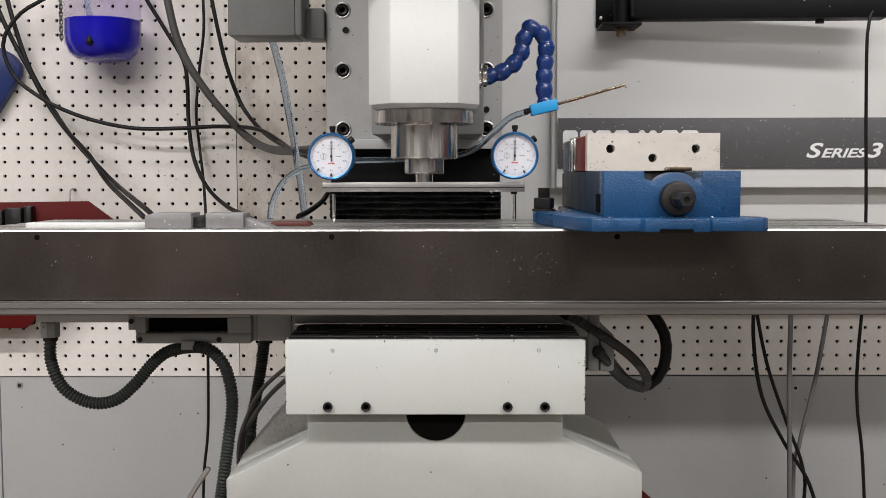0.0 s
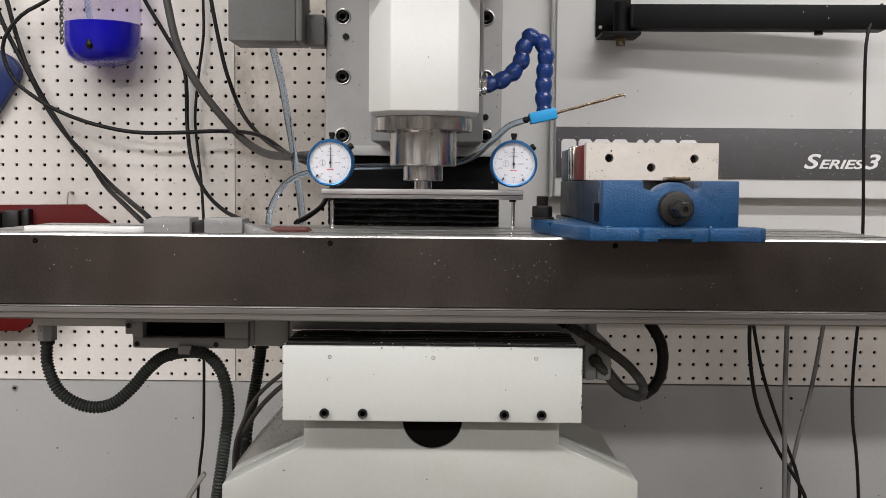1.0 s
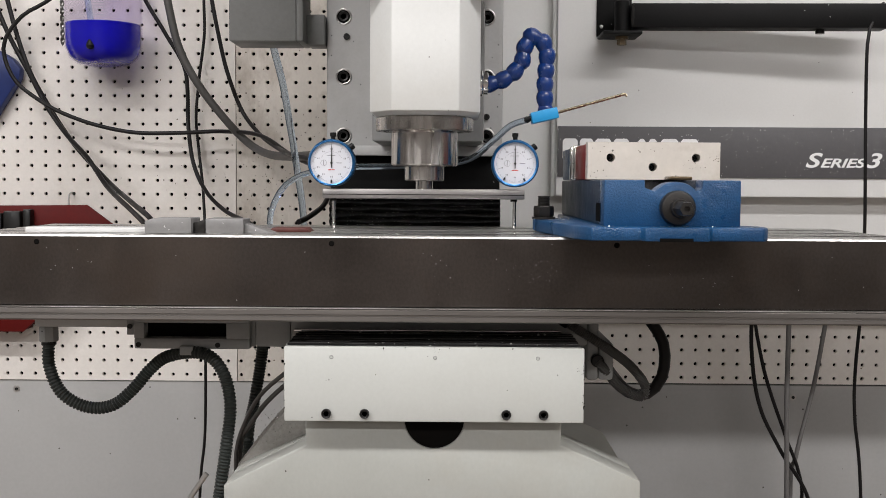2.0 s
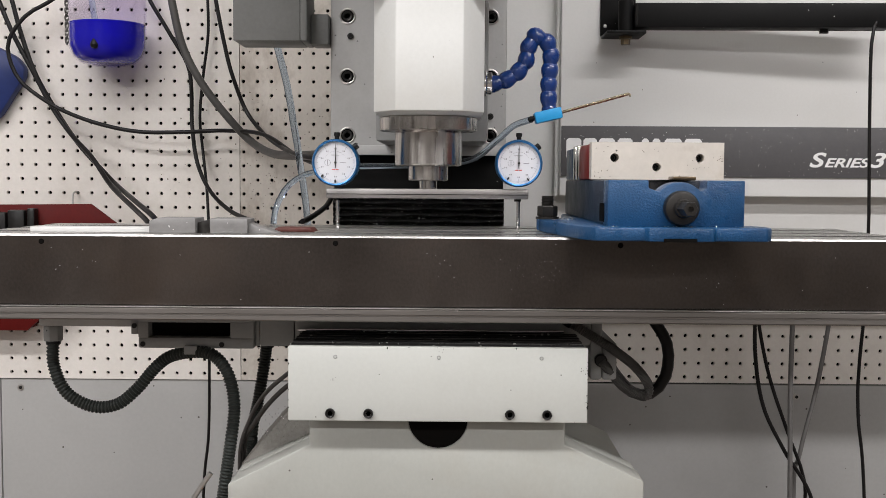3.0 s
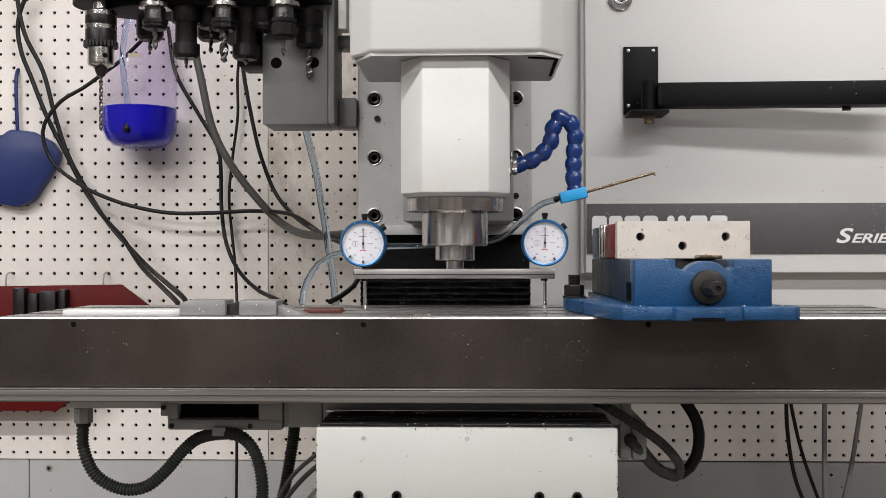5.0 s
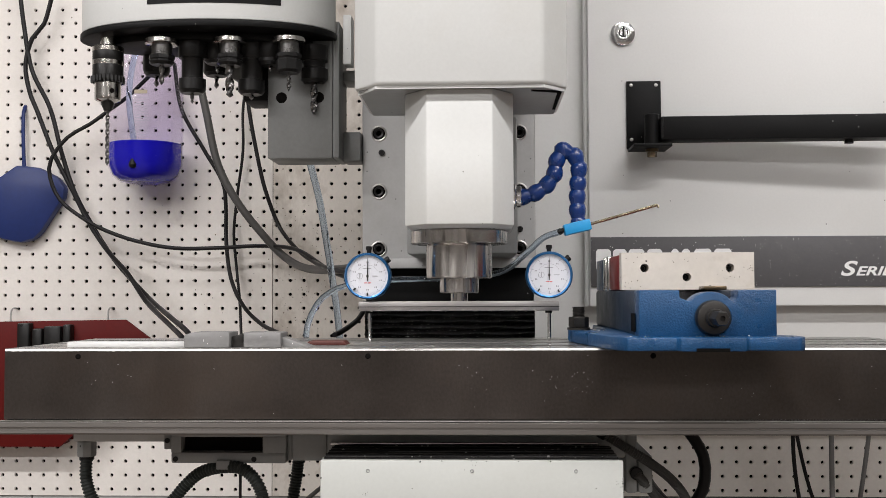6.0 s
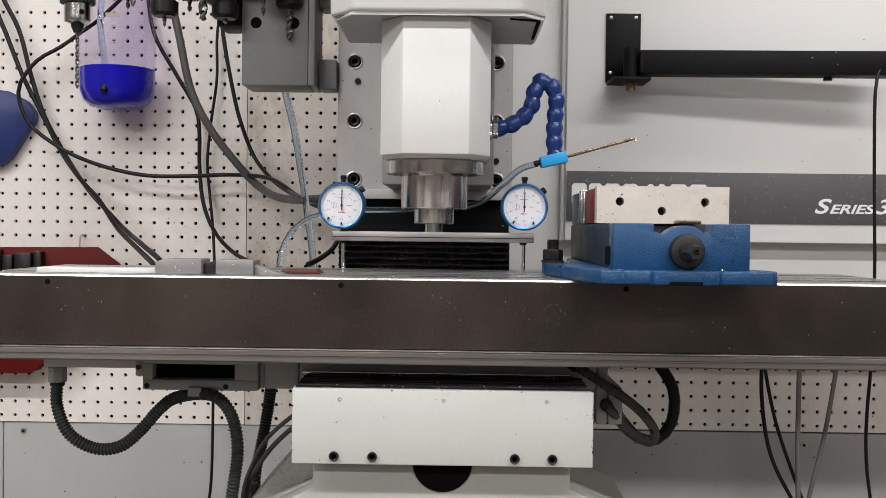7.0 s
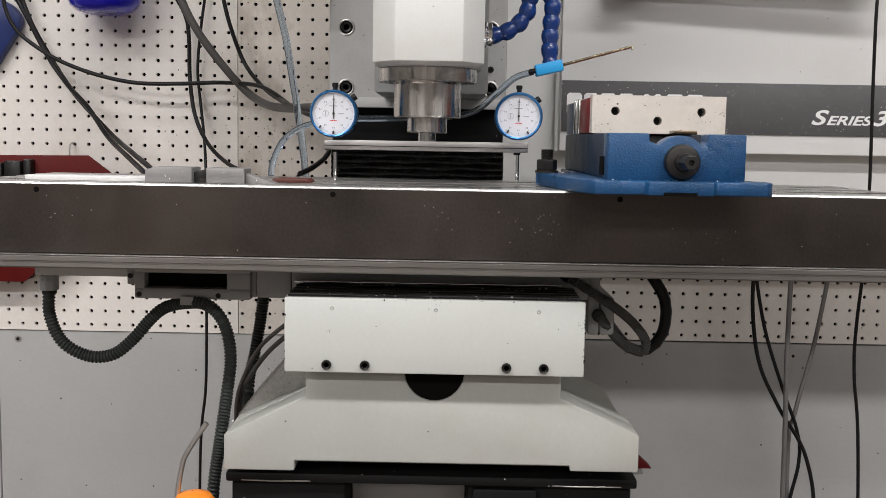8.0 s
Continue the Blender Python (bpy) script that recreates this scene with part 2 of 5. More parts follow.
nt.links.new(less.outputs[0], blend.inputs[0])
nt.links.new(see.outputs[0], blend.inputs[1])
nt.links.new(gloss.outputs[0], blend.inputs[2])
nt.links.new(blend.outputs[0], nt.nodes["Material Output"].inputs[0])
TUBE = mat("clear_pale_blue_tube", (0.66, 0.78, 0.90), 0.05, var=0.05, bump=0.0, trans=0.96, ior=1.36, spread=0.02)
GLOW = bpy.data.materials.new("lit_fluorescent_diffuser")
GLOW.use_nodes = True
GLOW.node_tree.nodes["Principled BSDF"].inputs["Base Color"].default_value = (0.9, 0.9, 0.9, 1)

# ---- shape helpers: each gives a bmesh in world metres ----
ORIGIN = {}


def thing(name, at, label, category, group="", kind=""):
    ob = new(name)
    ob.location = at
    ob.empty_display_size = 0.02
    ORIGIN[ob] = Vector(at)
    return tagged(ob, label, category, group, kind)


def mesh_from(name, bm, material, smooth=False):
    me = bpy.data.meshes.new(name)
    bmesh.ops.recalc_face_normals(bm, faces=bm.faces[:])
    bm.to_mesh(me)
    bm.free()
    me.materials.append(material)
    if smooth:
        me.shade_smooth()
        me.set_sharp_from_angle(angle=radians(38))
    return me


def part(name, bm, material, parent, label="", smooth=True):
    o = ORIGIN[parent]
    bmesh.ops.translate(bm, verts=bm.verts[:], vec=-o)
    ob = new(name, mesh_from(name, bm, material, smooth))
    ob.parent = parent
    ORIGIN[ob] = o
    return tagged(ob, label)


def single(name, bm, material, label, category, group="", kind="", smooth=True):
    ob = new(name, mesh_from(name, bm, material, smooth))
    ORIGIN[ob] = Vector((0, 0, 0))
    return tagged(ob, label, category, group, kind)


def join(*bms):
    out = bms[0]
    for b in bms[1:]:
        me = bpy.data.meshes.new("tmp")
        b.to_mesh(me)
        b.free()
        out.from_mesh(me)
        bpy.data.meshes.remove(me)
    return out


def bevelled(bm, w, seg=2):
    if w:
        edges = [e for e in bm.edges if e.is_manifold and e.calc_face_angle(0) > radians(25)]
        bmesh.ops.bevel(bm, geom=edges, offset=w, segments=seg, affect="EDGES", profile=0.5, clamp_overlap=True)
    return bm


def box(x0, x1, y0, y1, z0, z1, w=0.0, turn=None):
    bm = bmesh.new()
    bmesh.ops.create_cube(bm, size=1, matrix=Matrix.LocRotScale(((x0 + x1) / 2, (y0 + y1) / 2, (z0 + z1) / 2), None, (x1 - x0, y1 - y0, z1 - z0)))
    bevelled(bm, w)
    if turn is not None:
        c = Vector(((x0 + x1) / 2, (y0 + y1) / 2, (z0 + z1) / 2))
        bmesh.ops.transform(bm, matrix=Matrix.Translation(c) @ turn @ Matrix.Translation(-c), verts=bm.verts[:])
    return bm


def prism(poly, axis, a, b, w=0.0):
    """A flat outline drawn out along an axis: y takes (x, z), z takes (x, y), x takes (y, z)."""
    bm = bmesh.new()

    def at(u, v, d):
        return {"y": (u, d, v), "z": (u, v, d), "x": (d, u, v)}[axis]
    front = [bm.verts.new(at(u, v, a)) for u, v in poly]
    back = [bm.verts.new(at(u, v, b)) for u, v in poly]
    bm.faces.new(front)
    bm.faces.new(back[::-1])
    for i in range(len(poly)):
        j = (i + 1) % len(poly)
        bm.faces.new((front[i], front[j], back[j], back[i]))
    bmesh.ops.recalc_face_normals(bm, faces=bm.faces[:])
    return bevelled(bm, w)


def lathe(profile, base, direction=(0, 0, 1), seg=32, ring=False):
    """A profile of (radius, height) turned about direction at base."""
    bm = bmesh.new()
    rot = Vector((0, 0, 1)).rotation_difference(Vector(direction)).to_matrix().to_4x4()
    rings = []
    for r, h in profile:
        if r < 1e-6:
            rings.append([bm.verts.new((0, 0, h))])
        else:
            rings.append([bm.verts.new((r * math.cos(2 * math.pi * k / seg), r * math.sin(2 * math.pi * k / seg), h)) for k in range(seg)])
    for a, b in zip(rings, rings[1:] + ([rings[0]] if ring else [])):
        for k in range(seg):
            q = (k + 1) % seg
            if len(a) == 1 and len(b) > 1:
                bm.faces.new((a[0], b[k], b[q]))
            elif len(b) == 1 and len(a) > 1:
                bm.faces.new((a[k], a[q], b[0]))
            elif len(a) > 1:
                bm.faces.new((a[k], a[q], b[q], b[k]))
    for end, flip in ((rings[0], True), (rings[-1], False)):
        if len(end) > 1 and not ring:
            bm.faces.new(end[::-1] if flip else end)
    bmesh.ops.transform(bm, matrix=Matrix.Translation(base) @ rot, verts=bm.verts[:])
    return bm


# about where the camera stands
CAMERA_SPOT = Vector((0.019, -1.015, 1.045))


def scaled_to_view(bm, k):
    """Scales a form about the camera's spot: size and distance change, its outline in view doesn't."""
    bmesh.ops.transform(bm, matrix=Matrix.Translation(CAMERA_SPOT) @ Matrix.Scale(k, 4) @ Matrix.Translation(-CAMERA_SPOT), verts=bm.verts[:])
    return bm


def holed_plate(x0, x1, z0, z1, y0, y1, holes, r, seg=24):
    """An upright plate with round holes bored right through it."""
    bm = bmesh.new()

    def loop(pts):
        v = [bm.verts.new((x, y0, z)) for x, z in pts]
        return [bm.edges.new((v[k], v[(k + 1) % len(v)])) for k in range(len(v))]
    edges = loop([(x0, z0), (x1, z0), (x1, z1), (x0, z1)])
    for hx, hz in holes:
        edges += loop([(hx + r * math.cos(2 * math.pi * k / seg), hz + r * math.sin(2 * math.pi * k / seg)) for k in range(seg)])
    bmesh.ops.triangle_fill(bm, use_beauty=True, edges=edges)
    out = bmesh.ops.extrude_face_region(bm, geom=bm.faces[:])
    bmesh.ops.translate(bm, verts=[g for g in out["geom"] if isinstance(g, bmesh.types.BMVert)], vec=(0, y1 - y0, 0))
    return bm


def cyl(p, q, r, seg=20, w=0.0):
    d = Vector(q) - Vector(p)
    h = d.length
    prof = [(r, 0), (r, h)] if not w else [(r - w, 0), (r, w), (r, h - w), (r - w, h)]
    return lathe(prof, p, d.normalized(), seg)


def spline(points, step=0.01):
    """A smooth run of points through the given ones."""
    p = [Vector(v) for v in points]
    p = [p[0] * 2 - p[1]] + p + [p[-1] * 2 - p[-2]]
    out = []
    for a, b, c, d in zip(p, p[1:], p[2:], p[3:]):
        n = max(2, int((c - b).length / step))
        for k in range(n):
            t = k / n
            out.append(0.5 * (2 * b + (c - a) * t + (2 * a - 5 * b + 4 * c - d) * t * t + (3 * b - a - 3 * c + d) * t ** 3))
    out.append(p[-2])
    return out


def sweep(points, r, seg=10, step=0.01, ribs=0.0, rib_depth=0.0):
    """A round hose through the points; ribs is the pitch of its corrugation."""
    run = spline(points, ribs / 4 if ribs else step)
    bm = bmesh.new()
    rings = []
    up = None
    for i, c in enumerate(run):
        d = (run[min(i + 1, len(run) - 1)] - run[max(i - 1, 0)]).normalized()
        if up is None:
            up = d.orthogonal().normalized()
        up = (up - d * up.dot(d)).normalized()
        side = d.cross(up)
        rad = r + (rib_depth * (1 if i % 4 < 2 else -1) if ribs else 0)
        rings.append([bm.verts.new(c + rad * (math.cos(2 * math.pi * k / seg) * up + math.sin(2 * math.pi * k / seg) * side)) for k in range(seg)])
    for a, b in zip(rings, rings[1:]):
        for k in range(seg):
            q = (k + 1) % seg
            bm.faces.new((a[k], a[q], b[q], b[k]))
    bm.faces.new(rings[0][::-1])
    bm.faces.new(rings[-1])
    return bm


def socket_screw(x, y, z, r, parent, name="bolt", material=None, ring=None):
    """A socket head facing the front (towards -y), its hexagon sunk; ring: the bright edge of its counterbore."""
    if ring:
        part("counterbore_ring", lathe([(r * 0.98, -0.0005), (r * 0.98, 0.0012), (r * 1.10, 0.0016), (r * 1.24, 0.0010), (r * 1.26, -0.0005)], (x, y, z), (0, -1, 0), 32, True), ring, parent)
        # dark disc paints the shade down the counterbore
        part("counterbore", lathe([(0.0, 0.0003), (r, 0.0003)], (x, y, z), (0, -1, 0), 24), RECESS_SHADE, parent)
        r *= 0.80
    head = lathe([(r * 0.55, 0.0005), (r * 0.55, 0.0030), (r * 0.9, 0.0036), (r, 0.0028), (r, 0.0005)], (x, y, z), (0, -1, 0), 24, True)
    return part(name, join(head, lathe([(0, 0.0012), (r * 0.56, 0.0012)], (x, y, z), (0, -1, 0), 6)), material or BLACK_STEEL, parent)


# ---- room shell ----
single("floor", box(-4.2, 3.2, -7.0, 1.2, -0.1, 0.0), CONCRETE, "brown-grey concrete workshop floor", "floor", kind="structure")
single("ceiling", box(-4.2, 3.2, -7.0, 1.2, 2.8, 2.9), ROOM, "plain white workshop ceiling", "ceiling", kind="structure")
single("wall_north", box(-4.2, 3.2, 0.96, 1.1, 0.0, 2.8), ROOM, "white workshop wall behind the mill", "wall", kind="structure")
single("wall_south", box(-4.2, 3.2, -7.1, -7.0, 0.0, 2.8), SOUTH, "plain grey workshop wall", "wall", kind="structure")
single("wall_west", box(-4.3, -4.2, -7.0, 0.96, 0.0, 2.8), SHOP, "plain grey workshop wall", "wall", kind="structure")
single("wall_east", box(3.2, 3.3, -7.0, 0.96, 0.0, 2.8), SHOP, "plain grey workshop wall", "wall", kind="structure")
for lx, ly, lz, sx, sy, lw in LAMPS:
    fx = thing("ceiling_light", (lx, ly, 2.8), "white fluorescent strip light fixed under the ceiling", "ceiling light", "ceiling lights")
    part("housing", join(box(lx - sx / 2 - 0.03, lx + sx / 2 + 0.03, ly - sy / 2 - 0.03, ly - sy / 2, 2.715, 2.8, 0.004),
                         box(lx - sx / 2 - 0.03, lx + sx / 2 + 0.03, ly + sy / 2, ly + sy / 2 + 0.03, 2.715, 2.8, 0.004)), WHITE, fx)
    part("diffuser", box(lx - sx / 2, lx + sx / 2, ly - sy / 2, ly + sy / 2, 2.735, 2.75), GLOW, fx)


def pegboard(name, x0, x1, z0, z1, first_x, first_z, label, material):
    """A board with a true round hole through every inch of it."""
    p, r, y0, y1 = 0.0254, 0.0033, 0.930, 0.9355
    i0, i1 = math.ceil((x0 + 0.006 - first_x) / p), math.floor((x1 - 0.006 - first_x) / p)
    j0, j1 = math.ceil((z0 + 0.008 - first_z) / p), math.floor((z1 - 0.008 - first_z) / p)
    verts, faces = [], []

    def quad(a, b, c, d):
        n = len(verts)
        verts.extend((a, b, c, d))
        faces.append((n, n + 1, n + 2, n + 3))
    h = p / 2
    for i in range(i0, i1 + 1):
        for j in range(j0, j1 + 1):
            cx, cz = first_x + i * p, first_z + j * p
            l, rr = (x0 if i == i0 else cx - h), (x1 if i == i1 else cx + h)
            bt, tp = (z0 if j == j0 else cz - h), (z1 if j == j1 else cz + h)
            rim = [(rr, cz), (rr, tp), (cx, tp), (l, tp), (l, cz), (l, bt), (cx, bt), (rr, bt)]
            hole = [(cx + r * math.cos(k * math.pi / 4), cz + r * math.sin(k * math.pi / 4)) for k in range(8)]
            for k in range(8):
                q = (k + 1) % 8
                quad((rim[k][0], y0, rim[k][1]), (rim[q][0], y0, rim[q][1]), (hole[q][0], y0, hole[q][1]), (hole[k][0], y0, hole[k][1]))
                quad((hole[k][0], y0, hole[k][1]), (hole[q][0], y0, hole[q][1]), (hole[q][0], y1, hole[q][1]), (hole[k][0], y1, hole[k][1]))
    for a, b in (((x0, z0), (x1, z0)), ((x1, z0), (x1, z1)), ((x1, z1), (x0, z1)), ((x0, z1), (x0, z0))):
        quad((a[0], y0, a[1]), (b[0], y0, b[1]), (b[0], y1, b[1]), (a[0], y1, a[1]))
    me = bpy.data.meshes.new(name)
    me.from_pydata(verts, [], faces)
    me.materials.append(material)
    ob = new(name, me)
    return tagged(ob, label, "pegboard", "pegboard sheets", "structure")


pegboard("pegboard_1", -1.28, -0.3712, 0.678, 2.1, -0.7935, 1.1215, "cream perforated hardboard sheet screwed to the wall", PEG)
pegboard("pegboard_2", -0.3698, 0.22, 0.678, 2.1, -0.3635, 1.1215, "cream perforated hardboard sheet with oily brown stains", PEG_DIRTY)
pegboard("pegboard_3", 0.221, 1.35, 0.680, 2.1, 0.342, 1.1225, "cream perforated hardboard sheet behind the cabinet", PEG)
# added black sheet keeps the pegboard holes dark
single("pegboard_hole_shade", box(-1.28, 1.35, 0.945, 0.955, 0.674, 2.1), RECESS_SHADE, "black sheet behind the pegboard that paints the shade in its holes", "wall", kind="structure")
single("wall_panel_1", box(-1.9, -0.8175, 0.934, 0.955, 0.0, 0.6765, 0.0015), LOWER, "grey painted steel wall panel below the pegboard", "wall panel", kind="structure")
single("wall_panel_2", box(-0.8155, 1.9, 0.934, 0.955, 0.0, 0.6765, 0.0015), LOWER, "grey painted steel wall panel below the pegboard", "wall panel", kind="structure")
for sx, sz in ((-0.779, 0.660), (-0.95, 0.660), (0.65, 0.655)):
    s = thing("panel_screw", (sx, 0.934, sz), "small zinc screw with a washer in the wall panel", "screw", "panel screws")
    part("washer", lathe([(0.006, 0), (0.006, 0.0012), (0.002, 0.0015)], (sx, 0.934, sz), (0, -1, 0), 20), ALU_SCREW, s)
    part("screw_head", lathe([(0.003, 0.0012), (0.0028, 0.003), (0, 0.0034)], (sx, 0.934, sz), (0, -1, 0), 14), BLACK_STEEL, s)

# ---- milling machine ----
mill = thing("milling_machine", (0, 0.3, 0.70), "white and grey bench milling machine on a black stand", "milling machine")

# base casting with sloping shoulders and a half-round mouth under the saddle cover
mouth = [(0.004 + 0.030 * math.cos(a), 0.806 + 0.030 * math.sin(a)) for a in [math.pi + math.pi * k / 20 for k in range(21)]]
outline = [(-0.126, 0.806)] + mouth + [(0.132, 0.806), (0.132, 0.781), (0.2125, 0.744), (0.2125, 0.7055), (0.143, 0.7055), (0.143, 0.711), (-0.137, 0.711), (-0.137, 0.7005), (-0.209, 0.7005), (-0.209, 0.737), (-0.126, 0.779)]
base = part("base_casting", scaled_to_view(prism(outline, "y", 0.05, 0.0935, 0.002), 0.983), BASE_WHITE, mill)
back_outline = [(-0.126, 0.806), (0.132, 0.806), (0.132, 0.783), (0.2085, 0.749), (0.2085, 0.702), (-0.205, 0.702), (-0.205, 0.743), (-0.126, 0.781)]
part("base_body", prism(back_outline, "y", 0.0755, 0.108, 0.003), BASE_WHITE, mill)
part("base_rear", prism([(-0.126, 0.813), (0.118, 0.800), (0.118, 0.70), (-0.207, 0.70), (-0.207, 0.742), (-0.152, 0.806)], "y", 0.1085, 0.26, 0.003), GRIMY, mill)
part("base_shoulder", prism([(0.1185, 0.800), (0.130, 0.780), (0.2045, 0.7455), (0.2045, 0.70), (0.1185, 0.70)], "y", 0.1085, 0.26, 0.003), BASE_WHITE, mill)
# black box stands for the darkness inside the mouth
part("mouth_shade", box(-0.03, 0.038, 0.0345, 0.0765, 0.775, 0.8075), RECESS_SHADE, base)
# way-cover apron over the base
cover = part("saddle_cover", join(box(-0.141, 0.149, 0.008, 0.016, 0.8125, 0.8855, 0.0015), box(-0.139, 0.147, 0.0165, 0.13, 0.84, 0.8825, 0.002)), COVER_WHITE, mill, "white sheet-metal way cover with chipped edges")
for bx in (-0.100, -0.063, 0.074, 0.110):
    socket_screw(bx, 0.008, 0.8205, 0.0047, cover)
for bx in (-0.095, 0.005, 0.104):
    part("screw", lathe([(0.0013, -0.001), (0.0013, 0.0006), (0.0019, 0.0004), (0.0019, -0.001)], (bx, 0.008, 0.8755), (0, -1, 0), 14, True), GREY_PAINT, cover)
# pleated way bellows between the apron and the table
pl = []
for k in range(13):
    pl += [(0.014 + k * 0.0072, 0.8815 + k * 0.00015), (0.0165 + k * 0.0072, 0.8850 + k * 0.00015), (0.0180 + k * 0.0072, 0.8825 + k * 0.00015)]
bel = bmesh.new()
rows = [[bel.verts.new((x, y, z + (0.0008 * math.sin(x * 40 + y * 300)))) for x in [-0.141 + 0.288 * i / 24 for i in range(25)]] for y, z in pl]
for a, b in zip(rows, rows[1:]):
    for k in range(24):
        bel.faces.new((a[k], a[k + 1], b[k + 1], b[k]))
part("way_bellows", join(bel, box(-0.140, 0.146, 0.02, 0.11, 0.876, 0.882)), PALE_RUBBER, mill, "black pleated rubber way cover dusted with chips")
# thin grey lines added as the sheen along the folds
for k in range(13):
    py, pz = 0.0165 + k * 0.0072, 0.8853 + k * 0.00015
    part("pleat_sheen", sweep([(-0.140, py, pz + 0.0004 * math.sin(k)), (-0.05, py, pz + 0.0005 * math.sin(k * 2.1)), (0.06, py, pz - 0.0003 * math.sin(k * 1.7)), (0.146, py, pz)], 0.00028, 5, 0.03), GREY_CABLE if k % 2 == 0 else CABLE, mill)
part("bellows_clamp", box(-0.146, 0.136, 0.1075, 0.1125, 0.8862, 0.8886, 0.0008), CHROME, mill)
# saddle casting under the table
part("saddle", box(-0.15, 0.165, 0.113, 0.25, 0.872, 0.9112, 0.003), GREY_PAINT, mill)
part("saddle_end", box(-0.188, -0.1505, 0.115, 0.25, 0.868, 0.9112, 0.003), GREY_PAINT, mill)
part("saddle_end", box(0.1655, 0.178, 0.12, 0.25, 0.834, 0.9112, 0.003), GREY_PAINT, mill)
part("gland_plate", box(0.1785, 0.194, 0.121, 0.25, 0.834, 0.874, 0.003), GREY_PAINT, mill)
part("gland", cyl((0.176, 0.12, 0.8560), (0.176, 0.112, 0.8560), 0.0068, 20, 0.001), BLACK_STEEL, mill)
# junction housing with its black slot
hous = part("cable_housing", join(box(-0.316, -0.193, 0.11, 0.16, 0.8935, 0.9112, 0.002), box(-0.316, -0.193, 0.11, 0.16, 0.866, 0.8775, 0.002), box(-0.316, -0.305, 0.11, 0.16, 0.877, 0.894, 0.001),
                                  box(-0.218, -0.193, 0.11, 0.16, 0.877, 0.894, 0.001), box(-0.325, -0.316, 0.115, 0.16, 0.88, 0.9112, 0.001), box(-0.193, -0.188, 0.118, 0.16, 0.868, 0.9112, 0.001)), GREY_PAINT, mill)
part("slot", box(-0.306, -0.217, 0.125, 0.155, 0.876, 0.895), RECESS_SHADE, hous)
for hx, hz in ((-0.311, 0.8705), (-0.227, 0.8705), (-0.320, 0.890)):
    part("screw", lathe([(0.0028, 0), (0.0028, 0.0015), (0.0, 0.0018)], (hx, 0.1105, hz), (0, -1, 0), 12), BLACK_STEEL, hous)
part("cable_tray", box(-0.425, -0.316, 0.118, 0.17, 0.8875, 0.9112, 0.002), SLIDE_PAINT, mill)

# table: one drawn-out section with three tee slots
ts = []
for c in (0.185, 0.120, 0.055):
    ts += [(c + 0.008, 0.9925), (c + 0.008, 0.979), (c + 0.014, 0.979), (c + 0.014, 0.970), (c - 0.014, 0.970), (c - 0.014, 0.979), (c - 0.008, 0.979), (c - 0.008, 0.9925)]
section = [(0.0012, 0.9925), (0.0, 0.9915), (0.0, 0.9255), (0.0035, 0.925), (0.0035, 0.923), (0.235, 0.923), (0.241, 0.926), (0.241, 0.9925)] + ts
table = part("table", prism(section, "x", -0.447, 0.462), TABLE, mill, "ground cast-iron work table with tee slots, toned dark for dim reflections", smooth=False)
tops = [(0.0014, 0.0465), (0.0635, 0.1115), (0.1285, 0.1765), (0.1935, 0.2408)]
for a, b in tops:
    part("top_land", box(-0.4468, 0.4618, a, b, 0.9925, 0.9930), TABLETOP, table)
# paler metal than the table paints the highlight along this edge
part("front_edge", prism([(-0.0004, 0.9908), (0.0004, 0.9925), (0.0014, 0.9932), (0.0024, 0.9931), (0.0012, 0.9908)], "x", -0.4468, 0.4618), ALU_SCREW, table, "front edge chamfer in paler metal for its highlight", smooth=False)
part("table_lip", prism([(-0.006, 0.9235), (-0.007, 0.9225), (-0.007, 0.9185), (-0.0055, 0.9178), (-0.0055, 0.9165), (-0.007, 0.916), (-0.007, 0.9128), (-0.005, 0.9113), (0.235, 0.9113), (0.235, 0.9228), (0.0, 0.9236)], "x", -0.449, 0.464), LIP, mill, "machined aluminium rail below the table face", smooth=False)
part("lip_edge", box(-0.449, 0.464, -0.0072, 0.0, 0.9237, 0.9246, 0.0003), ALU, mill)
for hx in (-0.375, -0.094, 0.177):
    part("plug", lathe([(0.0, 0.0006), (0.0022, 0.0006), (0.0027, 0.0)], (hx, 0.0, 0.9855), (0, -1, 0), 16), RECESS_SHADE, table)

# column and vertical slide
part("column", box(-0.125, 0.07, 0.47, 0.80, 0.70, 1.95, 0.006), GREY_PAINT, mill)
slide = part("head_slide", join(box(-0.145, 0.0865, 0.40, 0.46, 1.082, 1.75, 0.004), box(-0.143, 0.0845, 0.397, 0.401, 1.079, 1.092, 0.0015)), SLIDE_PAINT, mill)
for bz in (1.105, 1.182, 1.260, 1.338, 1.416):
    for bx in (-0.1225, 0.0655):
        socket_screw(bx, 0.400, bz, 0.0085, slide, ring=ALU_SCREW)
for bx, bz in ((-0.1185, 1.234), (0.0655, 1.1305)):
    part("set_screw", lathe([(0.0042, 0), (0.0042, 0.001), (0.0028, 0.0012), (0.0026, 0.0004), (0, 0.0004)], (bx, 0.3985, bz), (0, -1, 0), 16), BLACK_STEEL, slide)
# black bellows on the column below the slide
zz = [(0.425 if k % 2 else 0.413, 1.024 - 0.0041 * k) for k in range(12)]
bb = bmesh.new()
rows = [[bb.verts.new((-0.1435 + 0.229 * i / 40, y + 0.0012 * math.sin(i * 1.3 + z * 900), z + 0.0010 * math.sin(i * 0.55 + z * 500))) for i in range(41)] for y, z in zz]
for a, b in zip(rows, rows[1:]):
    for k in range(40):
        bb.faces.new((a[k], a[k + 1], b[k + 1], b[k]))
